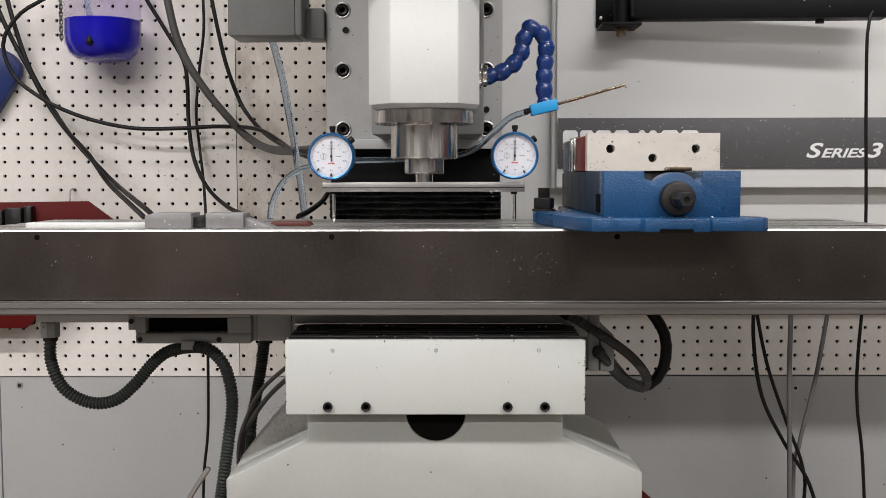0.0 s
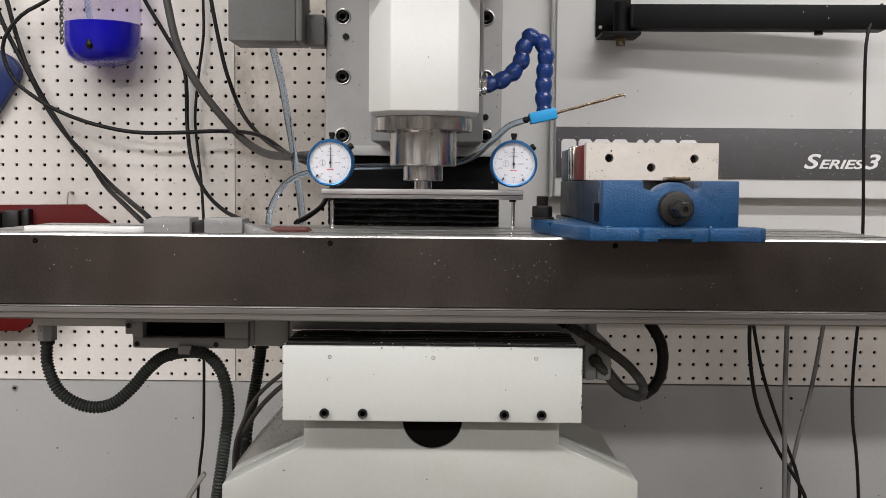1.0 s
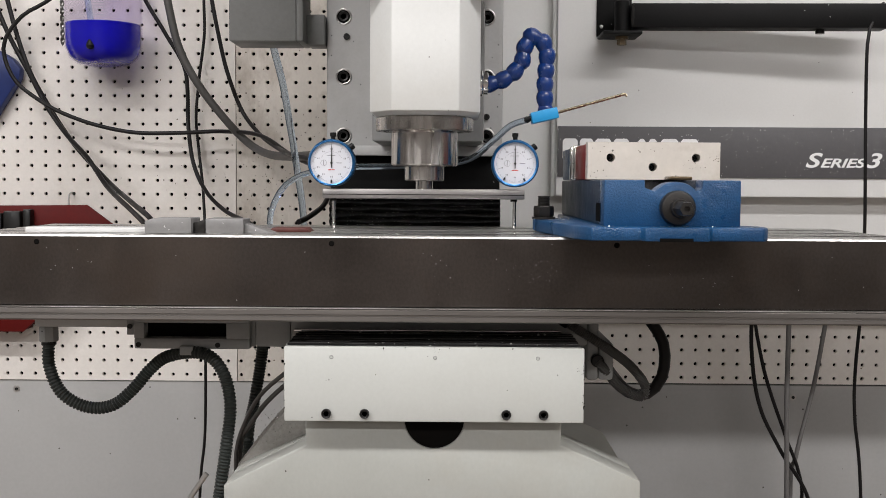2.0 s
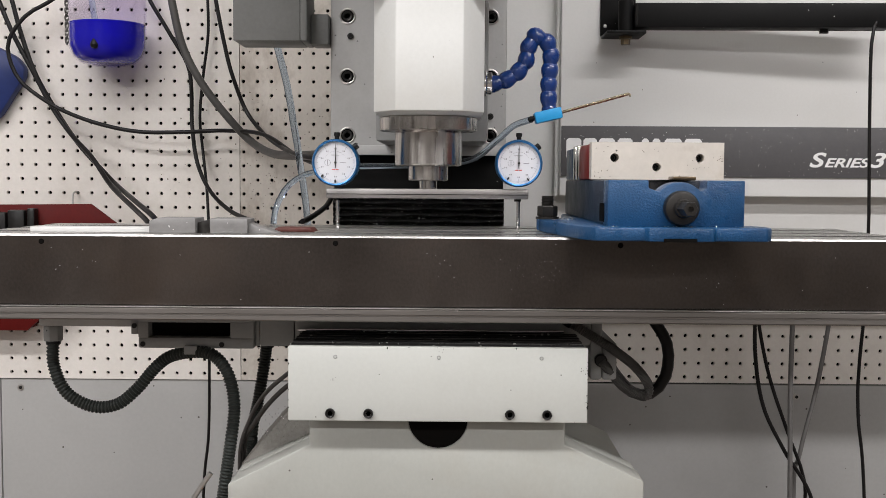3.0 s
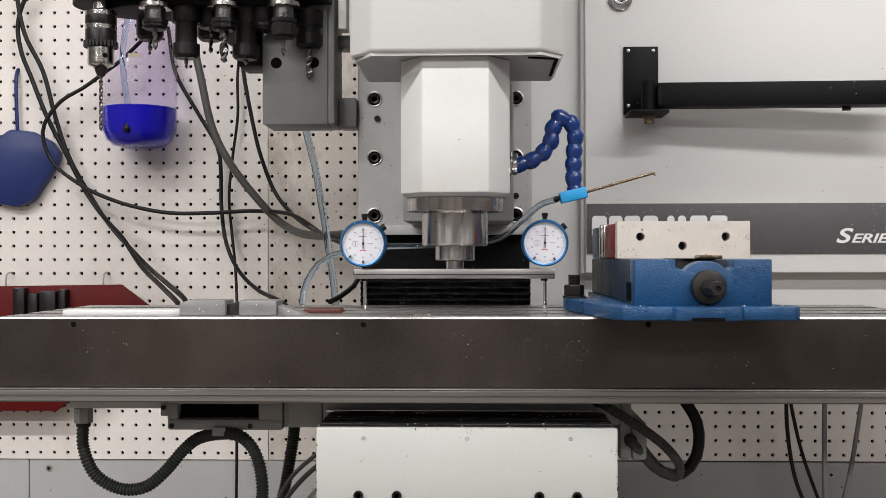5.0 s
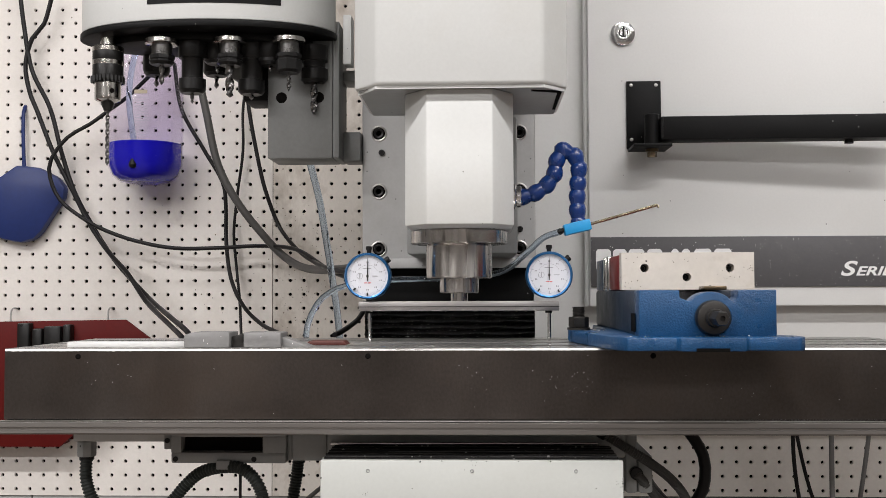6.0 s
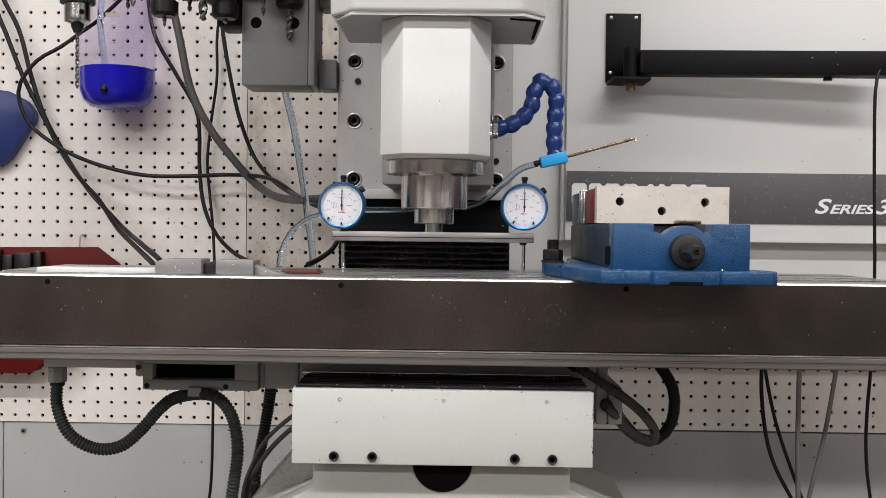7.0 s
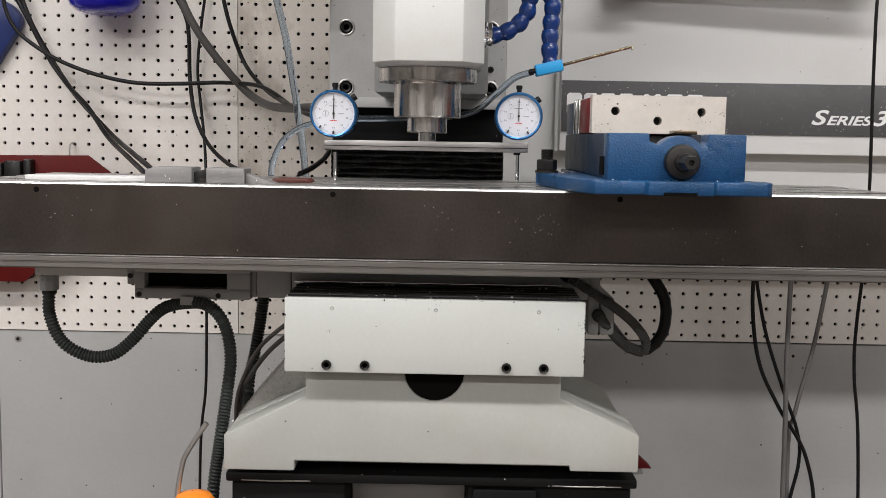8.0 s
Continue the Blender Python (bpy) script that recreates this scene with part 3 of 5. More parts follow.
part("column_bellows", join(bb, box(-0.142, 0.084, 0.43, 0.465, 0.80, 1.024)), RUBBER, mill, "black pleated column bellows sprinkled with bright chips")
# black box put in for the shadowed upper part of the bellows
part("bellows_top_shade", box(-0.1435, 0.085, 0.432, 0.468, 1.0245, 1.0815, 0.002), BLACK_PAINT, mill)

# head: cover, neck and spindle
hx0, hx1 = -0.114, 0.103
head_out = [(-0.089, 0.030), (0.077, 0.030), (hx1, 0.057), (hx1, 0.21), (hx0, 0.21), (hx0, 0.057)]
head = part("head_cover", prism(head_out, "z", 1.2525, 1.75, 0.004), WHITE, mill)
part("head_body", box(-0.100, 0.080, 0.2105, 0.396, 1.300, 1.70, 0.004), GREY_PAINT, mill)
# grey plate paints the shade under the white head cover
part("underside_shade", prism([(-0.088, 0.038), (0.076, 0.038), (0.0985, 0.060), (0.0985, 0.206), (-0.1095, 0.206), (-0.1095, 0.060)], "z", 1.2512, 1.2526), GREY_PAINT, head, smooth=False)
# thin black strip drawn for the shade in an open gap
part("cover_gap_shade", prism([(0.066, 0.055), (0.096, 0.062), (0.0975, 0.066), (0.0975, 0.168), (0.0945, 0.168), (0.0935, 0.0685), (0.066, 0.0585)], "z", 1.2500, 1.2511), RECESS_SHADE, head, smooth=False)
part("cover_lip", prism([(-0.1115, 0.070), (-0.090, 0.0345), (0.078, 0.0345), (0.100, 0.0585), (0.0985, 0.0595), (0.0773, 0.0365), (-0.0893, 0.0365), (-0.1100, 0.0712)], "z", 1.2495, 1.2524), WHITE, head, smooth=False)
neck_out = [(-0.0425, 0.090), (0.0270, 0.090), (0.0495, 0.120), (0.0495, 0.255), (-0.0670, 0.255), (-0.0670, 0.120)]
part("spindle_neck", scaled_to_view(prism(neck_out, "z", 1.1175, 1.2598, 0.0015), 0.959), WHITE, mill, "white faceted spindle housing")
part("neck_mount", box(-0.075, 0.058, 0.2555, 0.398, 1.092, 1.258, 0.004), GREY_PAINT, mill)
ax, ay = -0.0100, 0.160


def on_axis(ob):
    """Moves a turned part's own origin on to the spindle's axis."""
    d = Vector((ax, ay, 1.05)) - ORIGIN[ob]
    ob.data.transform(Matrix.Translation(-d))
    ob.location = d
    return ob


on_axis(part("spindle_flange", lathe([(0.036, 0.0), (0.0523, 0.0), (0.0533, 0.0008), (0.0533, 0.0012), (0.0533, 0.0131), (0.0533, 0.0135), (0.0525, 0.0145), (0.0500, 0.0155), (0.0400, 0.0205)], (ax, ay, 1.0995), seg=72), SPINDLE, mill, "polished steel spindle flange"))
on_axis(part("spindle_nose", lathe([(0.0345, 0.0), (0.0363, 0.0012), (0.0365, 0.0018), (0.0365, 0.0022), (0.0365, 0.0355), (0.0365, 0.0360), (0.0355, 0.0375), (0.0355, 0.041)], (ax, ay, 1.0615), seg=72), SPINDLE, mill, "polished steel spindle nose"))
on_axis(part("collet", lathe([(0.0195, 0.0), (0.0215, 0.0010), (0.0217, 0.0014), (0.0217, 0.0018), (0.0217, 0.0156), (0.0217, 0.0160), (0.0205, 0.0175)], (ax, ay, 1.0455), seg=48), SPINDLE, mill))


# ---- stand ----
stand = thing("machine_stand", (0, 0.3, 0), "black steel machine stand with a grey front panel", "machine stand")
part("top_plate", box(-0.206, 0.211, 0.045, 0.66, 0.690, 0.6999, 0.002), BLACK_PAINT, stand)
part("pedestal", box(-0.202, -0.085, 0.055, 0.65, 0.02, 0.689, 0.004), BLACK_PAINT, stand)
part("pedestal", box(0.039, 0.207, 0.055, 0.65, 0.02, 0.689, 0.004), BLACK_PAINT, stand)
part("front_panel", box(-0.084, 0.038, 0.12, 0.125, 0.02, 0.689, 0.001), LOWER, stand)
part("brace", box(-0.03 + 0.075, 0.11, 0.047, 0.054, 0.60, 0.686, 0.002), BLACK_PAINT, stand)
part("plinth", box(-0.21, 0.215, 0.05, 0.66, 0.0, 0.02, 0.003), BLACK_PAINT, stand)
# thin pale lines drawn as glints on the stand's edge
for bx in (-0.19, 0.125):
    part("edge_glint", sweep([(bx, 0.0455, 0.692), (bx + 0.03, 0.045, 0.6915), (bx + 0.07, 0.0455, 0.692)], 0.0007, 6), ALU_SCREW, stand)
part("side_shelf", box(-0.30, -0.2025, -0.03, 0.12, 0.545, 0.555, 0.002), BLACK_PAINT, stand)
part("side_shelf", box(0.2075, 0.280, 0.38, 0.48, 0.600, 0.6034, 0.001), GREY_PAINT, stand)

oil = thing("oil_can", (-0.238, 0.02, 0.555), "oil can with orange cap and bent steel spout on shelf", "oil can")
part("body", lathe([(0.034, 0), (0.036, 0.003), (0.036, 0.09), (0.028, 0.11), (0.02, 0.116)], (-0.238, 0.02, 0.555), seg=32), RED, oil)
part("cap", lathe([(0.019, 0), (0.021, 0.003), (0.021, 0.011), (0.016, 0.018), (0.006, 0.021)], (-0.232, 0.02, 0.6665), seg=28), ORANGE, oil, "orange plastic screw cap")
part("spout", sweep([(-0.250, 0.02, 0.668), (-0.248, 0.02, 0.690), (-0.2435, 0.02, 0.715), (-0.240, 0.02, 0.7245), (-0.230, 0.02, 0.741), (-0.219, 0.02, 0.757)], 0.0026, 10, 0.004), ALU_SCREW, oil, "bent bare steel spout")
single("red_wedge", prism([(0.225, 0.6036), (0.2935, 0.6036), (0.2775, 0.6175), (0.225, 0.6175)], "y", 0.395, 0.42, 0.0006), RED, "small red plastic wedge on a shelf of the stand", "wedge")

# ---- electrical cabinet ----
cab = thing("electrical_cabinet", (0.5, 0.7, 0.96), "pale grey electrical cabinet with a dark name band on its door", "cabinet")
part("body", box(0.0885, 1.05, 0.528, 0.86, 0.960, 1.95, 0.002), CABINET, cab)
door = part("door", box(0.167, 1.05, 0.500, 0.526, 1.0262, 1.94, 0.003), CABINET, cab)
part("door_edge", cyl((0.1655, 0.514, 1.0262), (0.1655, 0.514, 1.94), 0.0042, 14), CABINET, door)
# black filler paints the shadowed gap round the door
part("door_gap_shade", box(0.1675, 1.05, 0.5262, 0.5278, 1.0275, 1.945), RECESS_SHADE, cab)
band = part("name_band", box(0.169, 1.05, 0.4975, 0.4996, 1.0535, 1.1245, 0.0004), BAND, door, "charcoal printed band")


def lettering(text, x, z, size, shear, thick, wide=1.35):
    cu = bpy.data.curves.new("text", "FONT")
    cu.body, cu.size, cu.shear, cu.extrude, cu.offset = text, size, shear, 0.0003, thick
    tmp = new("text", cu)
    me = bpy.data.meshes.new_from_object(tmp.evaluated_get(bpy.context.evaluated_depsgraph_get()))
    bpy.data.objects.remove(tmp)
    bm = bmesh.new()
    bm.from_mesh(me)
    bmesh.ops.transform(bm, matrix=Matrix.Translation((x, 0.4972, z)) @ Matrix.Rotation(math.pi / 2, 4, "X") @ Matrix.Diagonal((wide, 1, 1, 1)), verts=bm.verts[:])
    return bm


part("letters", join(lettering("S", 0.5160, 1.0690, 0.0285, 0.30, 0.0006, 1.45), lettering("ERIES", 0.5375, 1.0690, 0.0176, 0.30, 0.0004, 1.50), lettering("3", 0.6010, 1.0690, 0.0285, 0.30, 0.0006, 1.40)), LETTER, band, "bold slanted white lettering", smooth=False)
lx = 0.176
for w, gap in ((0.021, 0.003), (0.019, 0.003), (0.022, 0.004), (0.021, 0.013), (0.010, 0.005), (0.011, 0.006), (0.024, 0.004), (0.024, 0)):
    part("letter_block", join(prism([(lx, 1.080), (lx, 1.104), (lx + 0.003, 1.1073), (lx + w - 0.003, 1.1073), (lx + w, 1.104), (lx + w, 1.080)], "y", 0.4967, 0.4974)), LETTER, band, smooth=False)
    lx += w + gap
lock = part("lock", lathe([(0.0172, 0), (0.0172, 0.003), (0.0150, 0.0045), (0.0100, 0.0050), (0.0095, 0.0085), (0.0085, 0.0095), (0, 0.0095)], (0.217, 0.500, 1.415), (0, -1, 0), 36), CHROME, door, "chrome key lock")
part("keyhole", join(box(0.2157, 0.2183, 0.4898, 0.4908, 1.410, 1.424), lathe([(0.0068, 0), (0.0068, 0.0008), (0.0052, 0.0008), (0.0052, 0.0)], (0.217, 0.4908, 1.415), (0, -1, 0), 24, True)), BLACK_STEEL, lock)

arm = thing("swing_arm_bracket", (0.245, 0.5, 1.249), "black steel swing arm bolted to the cabinet door", "bracket")
plate = part("plate", box(0.221, 0.2695, 0.4945, 0.4998, 1.249, 1.346, 0.001), BLACK_PAINT, arm)
for bx, bz in ((0.2275, 1.340), (0.2625, 1.340), (0.2275, 1.2625), (0.2625, 1.2625)):
    part("screw", lathe([(0.0026, 0), (0.0024, 0.0012), (0, 0.0018)], (bx, 0.4945, bz), (0, -1, 0), 14), ALU_SCREW, plate)
part("lug", box(0.222, 0.2745, 0.435, 0.4944, 1.2445, 1.249, 0.001), BLACK_PAINT, arm)
part("hinge_barrel", cyl((0.251, 0.462, 1.2492), (0.251, 0.462, 1.2925), 0.0105, 20, 0.001), BLACK_PAINT, arm)
swing = Matrix.Translation((0.251, 0.462, 0)) @ Matrix.Rotation(radians(-4), 4, "Z") @ Matrix.Translation((0, 0, 1.275)) @ Matrix.Rotation(radians(0.42), 4, "Y") @ Matrix.Translation((-0.251, -0.462, -1.275))
boom = box(0.262, 0.600, 0.445, 0.479, 1.2546, 1.2872, 0.002)
bmesh.ops.transform(boom, matrix=swing, verts=boom.verts[:])
part("boom", boom, BLACK_PAINT, arm)
part("pivot_bolt", join(cyl((0.251, 0.462, 1.2330), (0.251, 0.462, 1.2443), 0.0065, 6), cyl((0.251, 0.462, 1.2405), (0.251, 0.462, 1.2444), 0.009, 20)), BRONZE, arm)
part("weld", sweep([(0.263, 0.4455, 1.258), (0.2626, 0.445, 1.272), (0.263, 0.4455, 1.286)], 0.0022, 8, 0.004), BLACK_STEEL, arm)
part("clip", cyl((0.515, 0.446, 1.2475), (0.515, 0.446, 1.2535), 0.006, 14), BLACK_STEEL, arm)

# ---- machine vise ----
vise = thing("machine_vise", (0.22, 0.1, 0.993), "blue cast-iron machine vise bolted on the table", "vise")
arch = [(0.222 + 0.0235 * math.cos(a), 1.0225 + 0.0235 * math.sin(a)) for a in [math.radians(d) for d in range(40, 141, 10)]]
body_out = [(0.157, 1.0055), (0.280, 1.0055), (0.280, 1.0475), (0.2455, 1.0475), (0.2455, 1.0405), (0.2425, 1.0375)] + arch + [(0.2015, 1.0375), (0.1935, 1.0405), (0.1935, 1.0475), (0.157, 1.0475)]
body = part("body", prism(body_out, "y", -0.050, -0.020, 0.0018), VISE_BLUE, vise)
part("bed", join(box(0.157, 0.1935, -0.0195, 0.318, 1.0058, 1.0475, 0.002), box(0.2455, 0.280, -0.0195, 0.318, 1.0058, 1.0475, 0.002), box(0.190, 0.249, -0.0195, 0.318, 1.0058, 1.0150)), VISE_BED, vise, "bed in a darker blue for its shaded side, with grime and dust")
# black patch in place of a shaded pocket
part("side_pocket_shade", box(0.1563, 0.1572, -0.028, 0.000, 1.009, 1.026), RECESS_SHADE, vise)
foot = [(0.137, -0.055), (0.144, -0.068), (0.187, -0.068), (0.190, -0.0755), (0.247, -0.0755), (0.250, -0.068), (0.296, -0.068), (0.302, -0.060), (0.302, -0.035), (0.285, -0.010), (0.285, 0.09), (0.318, 0.10), (0.318, 0.16), (0.285, 0.17), (0.285, 0.318), (0.152, 0.318), (0.152, 0.17), (0.110, 0.16), (0.108, 0.145), (0.124, 0.1395), (0.124, 0.1205), (0.108, 0.116), (0.110, 0.10), (0.112, 0.085), (0.132, -0.042)]
part("foot", prism(foot, "z", 0.9933, 1.0057, 0.0016), VISE_BLUE, vise)
# black piece in place of a shaded notch
part("foot_notch_shade", box(0.203, 0.232, -0.0770, -0.060, 0.9931, 0.9962), RECESS_SHADE, vise)
part("thrust_washer", lathe([(0.0150, 0.0), (0.0158, 0.002), (0.0158, 0.008), (0.0146, 0.0105), (0.0118, 0.0115)], (0.222, -0.050, 1.0225), (0, -1, 0), 40), WORN_BLACK, vise)
part("screw_hex", join(lathe([(0.0084, 0), (0.0084, 0.006), (0.0076, 0.0085)], (0.222, -0.061, 1.0225), (0, -1, 0), 28), lathe([(0.0070, 0), (0.0070, 0.024), (0.0062, 0.0265), (0.0028, 0.0265), (0.0022, 0.0235), (0, 0.0235)], (0.222, -0.068, 1.0225), (0, -1, 0), 6)), WORN_BLACK, vise, "worn black hexagon end of the vise screw")
bores = [(0.1785, 1.0700), (0.2635, 1.0700), (0.2205, 1.0608)]
jaw = part("jaw_plate", holed_plate(0.1555, 0.2875, 1.0482, 1.0855, 0.058, 0.0755, bores, 0.0043), JAW, vise, "pale steel jaw plate with three holes", smooth=False)
for bx, bz in bores:
    part("jaw_bolt", lathe([(0.0, 0.0), (0.0040, 0.0), (0.0040, 0.004), (0.0022, 0.004), (0.0022, 0.001)], (bx, 0.0755, bz), (0, -1, 0), 16), BLACK_STEEL, jaw)
part("moving_jaw", box(0.1575, 0.2850, 0.0762, 0.180, 1.0482, 1.0848, 0.0015), VISE_RED, vise, "dark red painted moving jaw")
part("jaw_insert", box(0.1560, 0.2870, 0.1805, 0.196, 1.0478, 1.0862, 0.001), STEEL, vise)
part("jaw_insert", box(0.1560, 0.2870, 0.212, 0.227, 1.0478, 1.0862, 0.001), STEEL, vise)
part("fixed_jaw", box(0.1570, 0.2860, 0.2275, 0.31, 1.0478, 1.0846, 0.002), VISE_BLUE, vise)
part("guide_block", box(0.2320, 0.2540, 0.030, 0.0570, 1.0476, 1.0515, 0.001), BRONZE, vise)
part("screw_shaft", cyl((0.222, -0.02, 1.0225), (0.222, 0.26, 1.0225), 0.0085, 16), STEEL, vise)
hold = thing("clamp_stud", (0.1175, 0.13, 1.0057), "dark steel stud with nut and washer clamping the vise", "clamp stud")
part("washer", lathe([(0.0125, 0), (0.0125, 0.0025), (0.005, 0.0025)], (0.1185, 0.130, 1.0058), seg=24), WORN_BLACK, hold)
part("nut", lathe([(0.0100, 0), (0.0108, 0.001), (0.0108, 0.0105), (0.0098, 0.0115)], (0.1185, 0.130, 1.0084), seg=6), WORN_BLACK, hold)
part("stud", sweep([(0.1185, 0.13, 0.994), (0.1185, 0.13, 1.012), (0.1185, 0.13, 1.0305)], 0.0062, 14, ribs=0.0016, rib_depth=0.0003), WORN_BLACK, hold)

# ---- tramming bar with two dial gauges, held in the spindle ----
tram = thing("tramming_gauge", (ax, ay, 1.037), "aluminium tramming bar with two blue dial gauges", "gauge")
part("bar", box(-0.1200, 0.0990, 0.145, 0.175, 1.0262, 1.0368, 0.0008), ALU, tram)
part("bar_groove", box(-0.1198, 0.0988, 0.1446, 0.1452, 1.0305, 1.0311), RECESS_SHADE, tram)
part("shank", cyl((ax, ay, 1.0368), (ax, ay, 1.0456), 0.0095, 28), STEEL, tram)


def dial(cx, cz, ink_turn):
    y = 0.1400
    case = part("dial_case", cyl((cx, 0.1560, cz), (cx, y + 0.0012, cz), 0.0240, 48, 0.001), BLACK_STEEL, tram)
    part("bezel", lathe([(0.0230, 0.0), (0.0240, 0.0), (0.0250, 0.0010), (0.0256, 0.0030), (0.0256, 0.0080), (0.0244, 0.0095), (0.0230, 0.0095)], (cx, y - 0.0030 + 0.0085, cz), (0, 1, 0), 64, True), BEZEL, case, "anodised blue bezel")
    part("bezel_front", lathe([(0.0226, 0.0), (0.0240, -0.0006), (0.0254, 0.0012), (0.0256, 0.0075), (0.0226, 0.0075)], (cx, y - 0.0030, cz), (0, 1, 0), 64, True), BEZEL, case)
    part("face", lathe([(0.0, 0.0), (0.0228, 0.0), (0.0228, 0.001), (0.0, 0.001)], (cx, y, cz), (0, 1, 0), 64), FACE, case, "white printed dial face")
    ticks = bmesh.new()
    for k in range(100):
        a = 2 * math.pi * k / 100
        major = k % 10 == 0
        inner, half = (0.0172 if major else 0.0188 if k % 5 == 0 else 0.0194), (0.00018 if major else 0.00009)
        d, s = Vector((math.sin(a), 0, math.cos(a))), Vector((math.cos(a), 0, -math.sin(a)))
        c = Vector((cx, y - 0.0002, cz))
        ticks.faces.new([ticks.verts.new(c + d * u + s * v) for u, v in ((inner, -half), (0.0206, -half), (0.0206, half), (inner, half))])
        if major:
            w = d * 0.0150 + c
            for o in (-0.0008, 0.0008):
                ticks.faces.new([ticks.verts.new(w + Vector((o + p, 0, q))) for p, q in ((-0.0004, -0.0008), (0.0004, -0.0008), (0.0004, 0.0008), (-0.0004, 0.0008))])
    for k in range(40):
        a = -1.1 + 2.2 * k / 40
        b = -1.1 + 2.2 * (k + 1) / 40
        c = Vector((cx, y - 0.0002, cz))
        ticks.faces.new([ticks.verts.new(c + Vector((r * math.sin(g), 0, r * math.cos(g)))) for r, g in ((0.0120, a), (0.0122, a), (0.0122, b), (0.0120, b))])
    part("scale", ticks, GREY_INK, case, smooth=False)
    part("small_scale", join(lathe([(0.0030, 0), (0.0033, 0), (0.0033, 0.0002), (0.0030, 0.0002)], (cx - 0.0085, y - 0.0004, cz), (0, 1, 0), 28, True), box(cx - 0.0088, cx - 0.0082, y - 0.0005, y - 0.0003, cz - 0.0026, cz + 0.0028)), GREY_INK, case)
    part("maker_bars", join(box(cx - 0.0036, cx - 0.0004, y - 0.0004, y - 0.0002, cz - 0.0078, cz - 0.0070), box(cx + 0.0002, cx + 0.0034, y - 0.0004, y - 0.0002, cz - 0.0078, cz - 0.0070)), RED_INK, case)
    part("caption_bar", join(box(cx - 0.005, cx + 0.004, y - 0.0004, y - 0.0002, cz + 0.0078, cz + 0.0084), box(cx + 0.005, cx + 0.011, y - 0.0004, y - 0.0002, cz - 0.0003, cz + 0.0003)), GREY_INK, case)
    part("needle", join(prism([(cx - 0.0004, cz - 0.0055), (cx + 0.0004, cz - 0.0055), (cx + 0.00055, cz), (cx + 0.0003, cz + 0.0185), (cx - 0.0001, cz + 0.0185), (cx - 0.00055, cz)], "y", y - 0.0014, y - 0.0010), cyl((cx, y - 0.0008, cz), (cx, y - 0.0020, cz), 0.0013, 16)), INK, case, smooth=False)
    for g in ink_turn:
        a = radians(g)
        part("limit_marker", box(cx + 0.0200 * math.sin(a) - 0.0008, cx + 0.0200 * math.sin(a) + 0.0008, y - 0.0032, y - 0.0006, cz + 0.0200 * math.cos(a) - 0.0016, cz + 0.0200 * math.cos(a) + 0.0016, 0.0002, Matrix.Rotation(a, 4, "Y")), INK, case)
    part("stem_cap", lathe([(0.0026, 0), (0.0026, 0.0045), (0.0034, 0.005), (0.0034, 0.0085), (0.0028, 0.009)], (cx + 0.0005, 0.150, cz + 0.0240), seg=18), BLACK_STEEL, case)
    part("clamp_knob", cyl((cx + 0.0190, 0.150, cz + 0.0165), (cx + 0.0230, 0.150, cz + 0.0195), 0.0036, 16, 0.0005), BLACK_STEEL, case)
    part("collar", cyl((cx, 0.156, 1.0262), (cx, 0.156, 1.0236), 0.0038, 18), BLACK_STEEL, tram)
    part("plunger", lathe([(0.0012, 0.0), (0.0021, 0.0025), (0.0021, 0.006), (0.0020, 0.0063), (0.0020, 0.031)], (cx + 0.0006, 0.156, 0.9931), seg=16), CHROME, tram, "bright steel plunger touching the table")


dial(-0.1095, 1.0645, (180, 225))
dial(0.0880, 1.0650, (150, 215))

# ---- coolant nozzle of blue ball segments ----
noz = thing("coolant_nozzle", (0.0495, 0.16, 1.152), "blue segmented coolant nozzle on the spindle housing", "coolant nozzle")
part("fitting", join(cyl((0.0470, 0.16, 1.152), (0.0530, 0.16, 1.152), 0.0140, 26, 0.0008), cyl((0.0530, 0.16, 1.152), (0.0590, 0.16, 1.1520), 0.0120, 26, 0.0008)), CHROME, noz, "chrome hose fitting")
way = [(0.0590, 1.1510), (0.068, 1.1530), (0.079, 1.158), (0.089, 1.166), (0.0965, 1.178), (0.0985, 1.193), (0.105, 1.2035), (0.1145, 1.2015), (0.1225, 1.190), (0.122, 1.174), (0.121, 1.158), (0.1205, 1.143), (0.1218, 1.1225)]
run = spline([(x, 0.16, z) for x, z in way], 0.001)
length = [0.0]
for a, b in zip(run, run[1:]):
    length.append(length[-1] + (b - a).length)
pitch = length[-1] / 11
for k in range(11):
    ia = min(range(len(run)), key=lambda i: abs(length[i] - k * pitch))
    ib = min(range(len(run)), key=lambda i: abs(length[i] - (k + 1) * pitch))
    d = (run[ib] - run[ia]).normalized()
    h = (run[ib] - run[ia]).length
    part("segment", lathe([(0.0, -0.0098), (0.0054, -0.0076), (0.0084, -0.0040), (0.0095, 0.0), (0.0092, h * 0.28), (0.0079, h * 0.54), (0.0074, h * 0.66), (0.0084, h * 0.80), (0.0088, h * 0.96)], run[ia], d, 24), LOC_BLUE, noz)

# ---- mist wand clipped to the nozzle ----
wand = thing("mist_wand", (0.12, 0.16, 1.118), "brass spray wand in a light blue clip on the coolant nozzle", "spray wand")
tilt = Matrix.Rotation(radians(-13), 4, "Y")
part("clip", box(0.1055, 0.1350, 0.149, 0.171, 1.1115, 1.1235, 0.0012, tilt), CLIP_BLUE, wand, "light blue plastic clip")
part("wand_tube", cyl((0.133, 0.158, 1.1205), (0.2075, 0.158, 1.1415), 0.0016, 12), BRASS, wand, "thin brass tube")
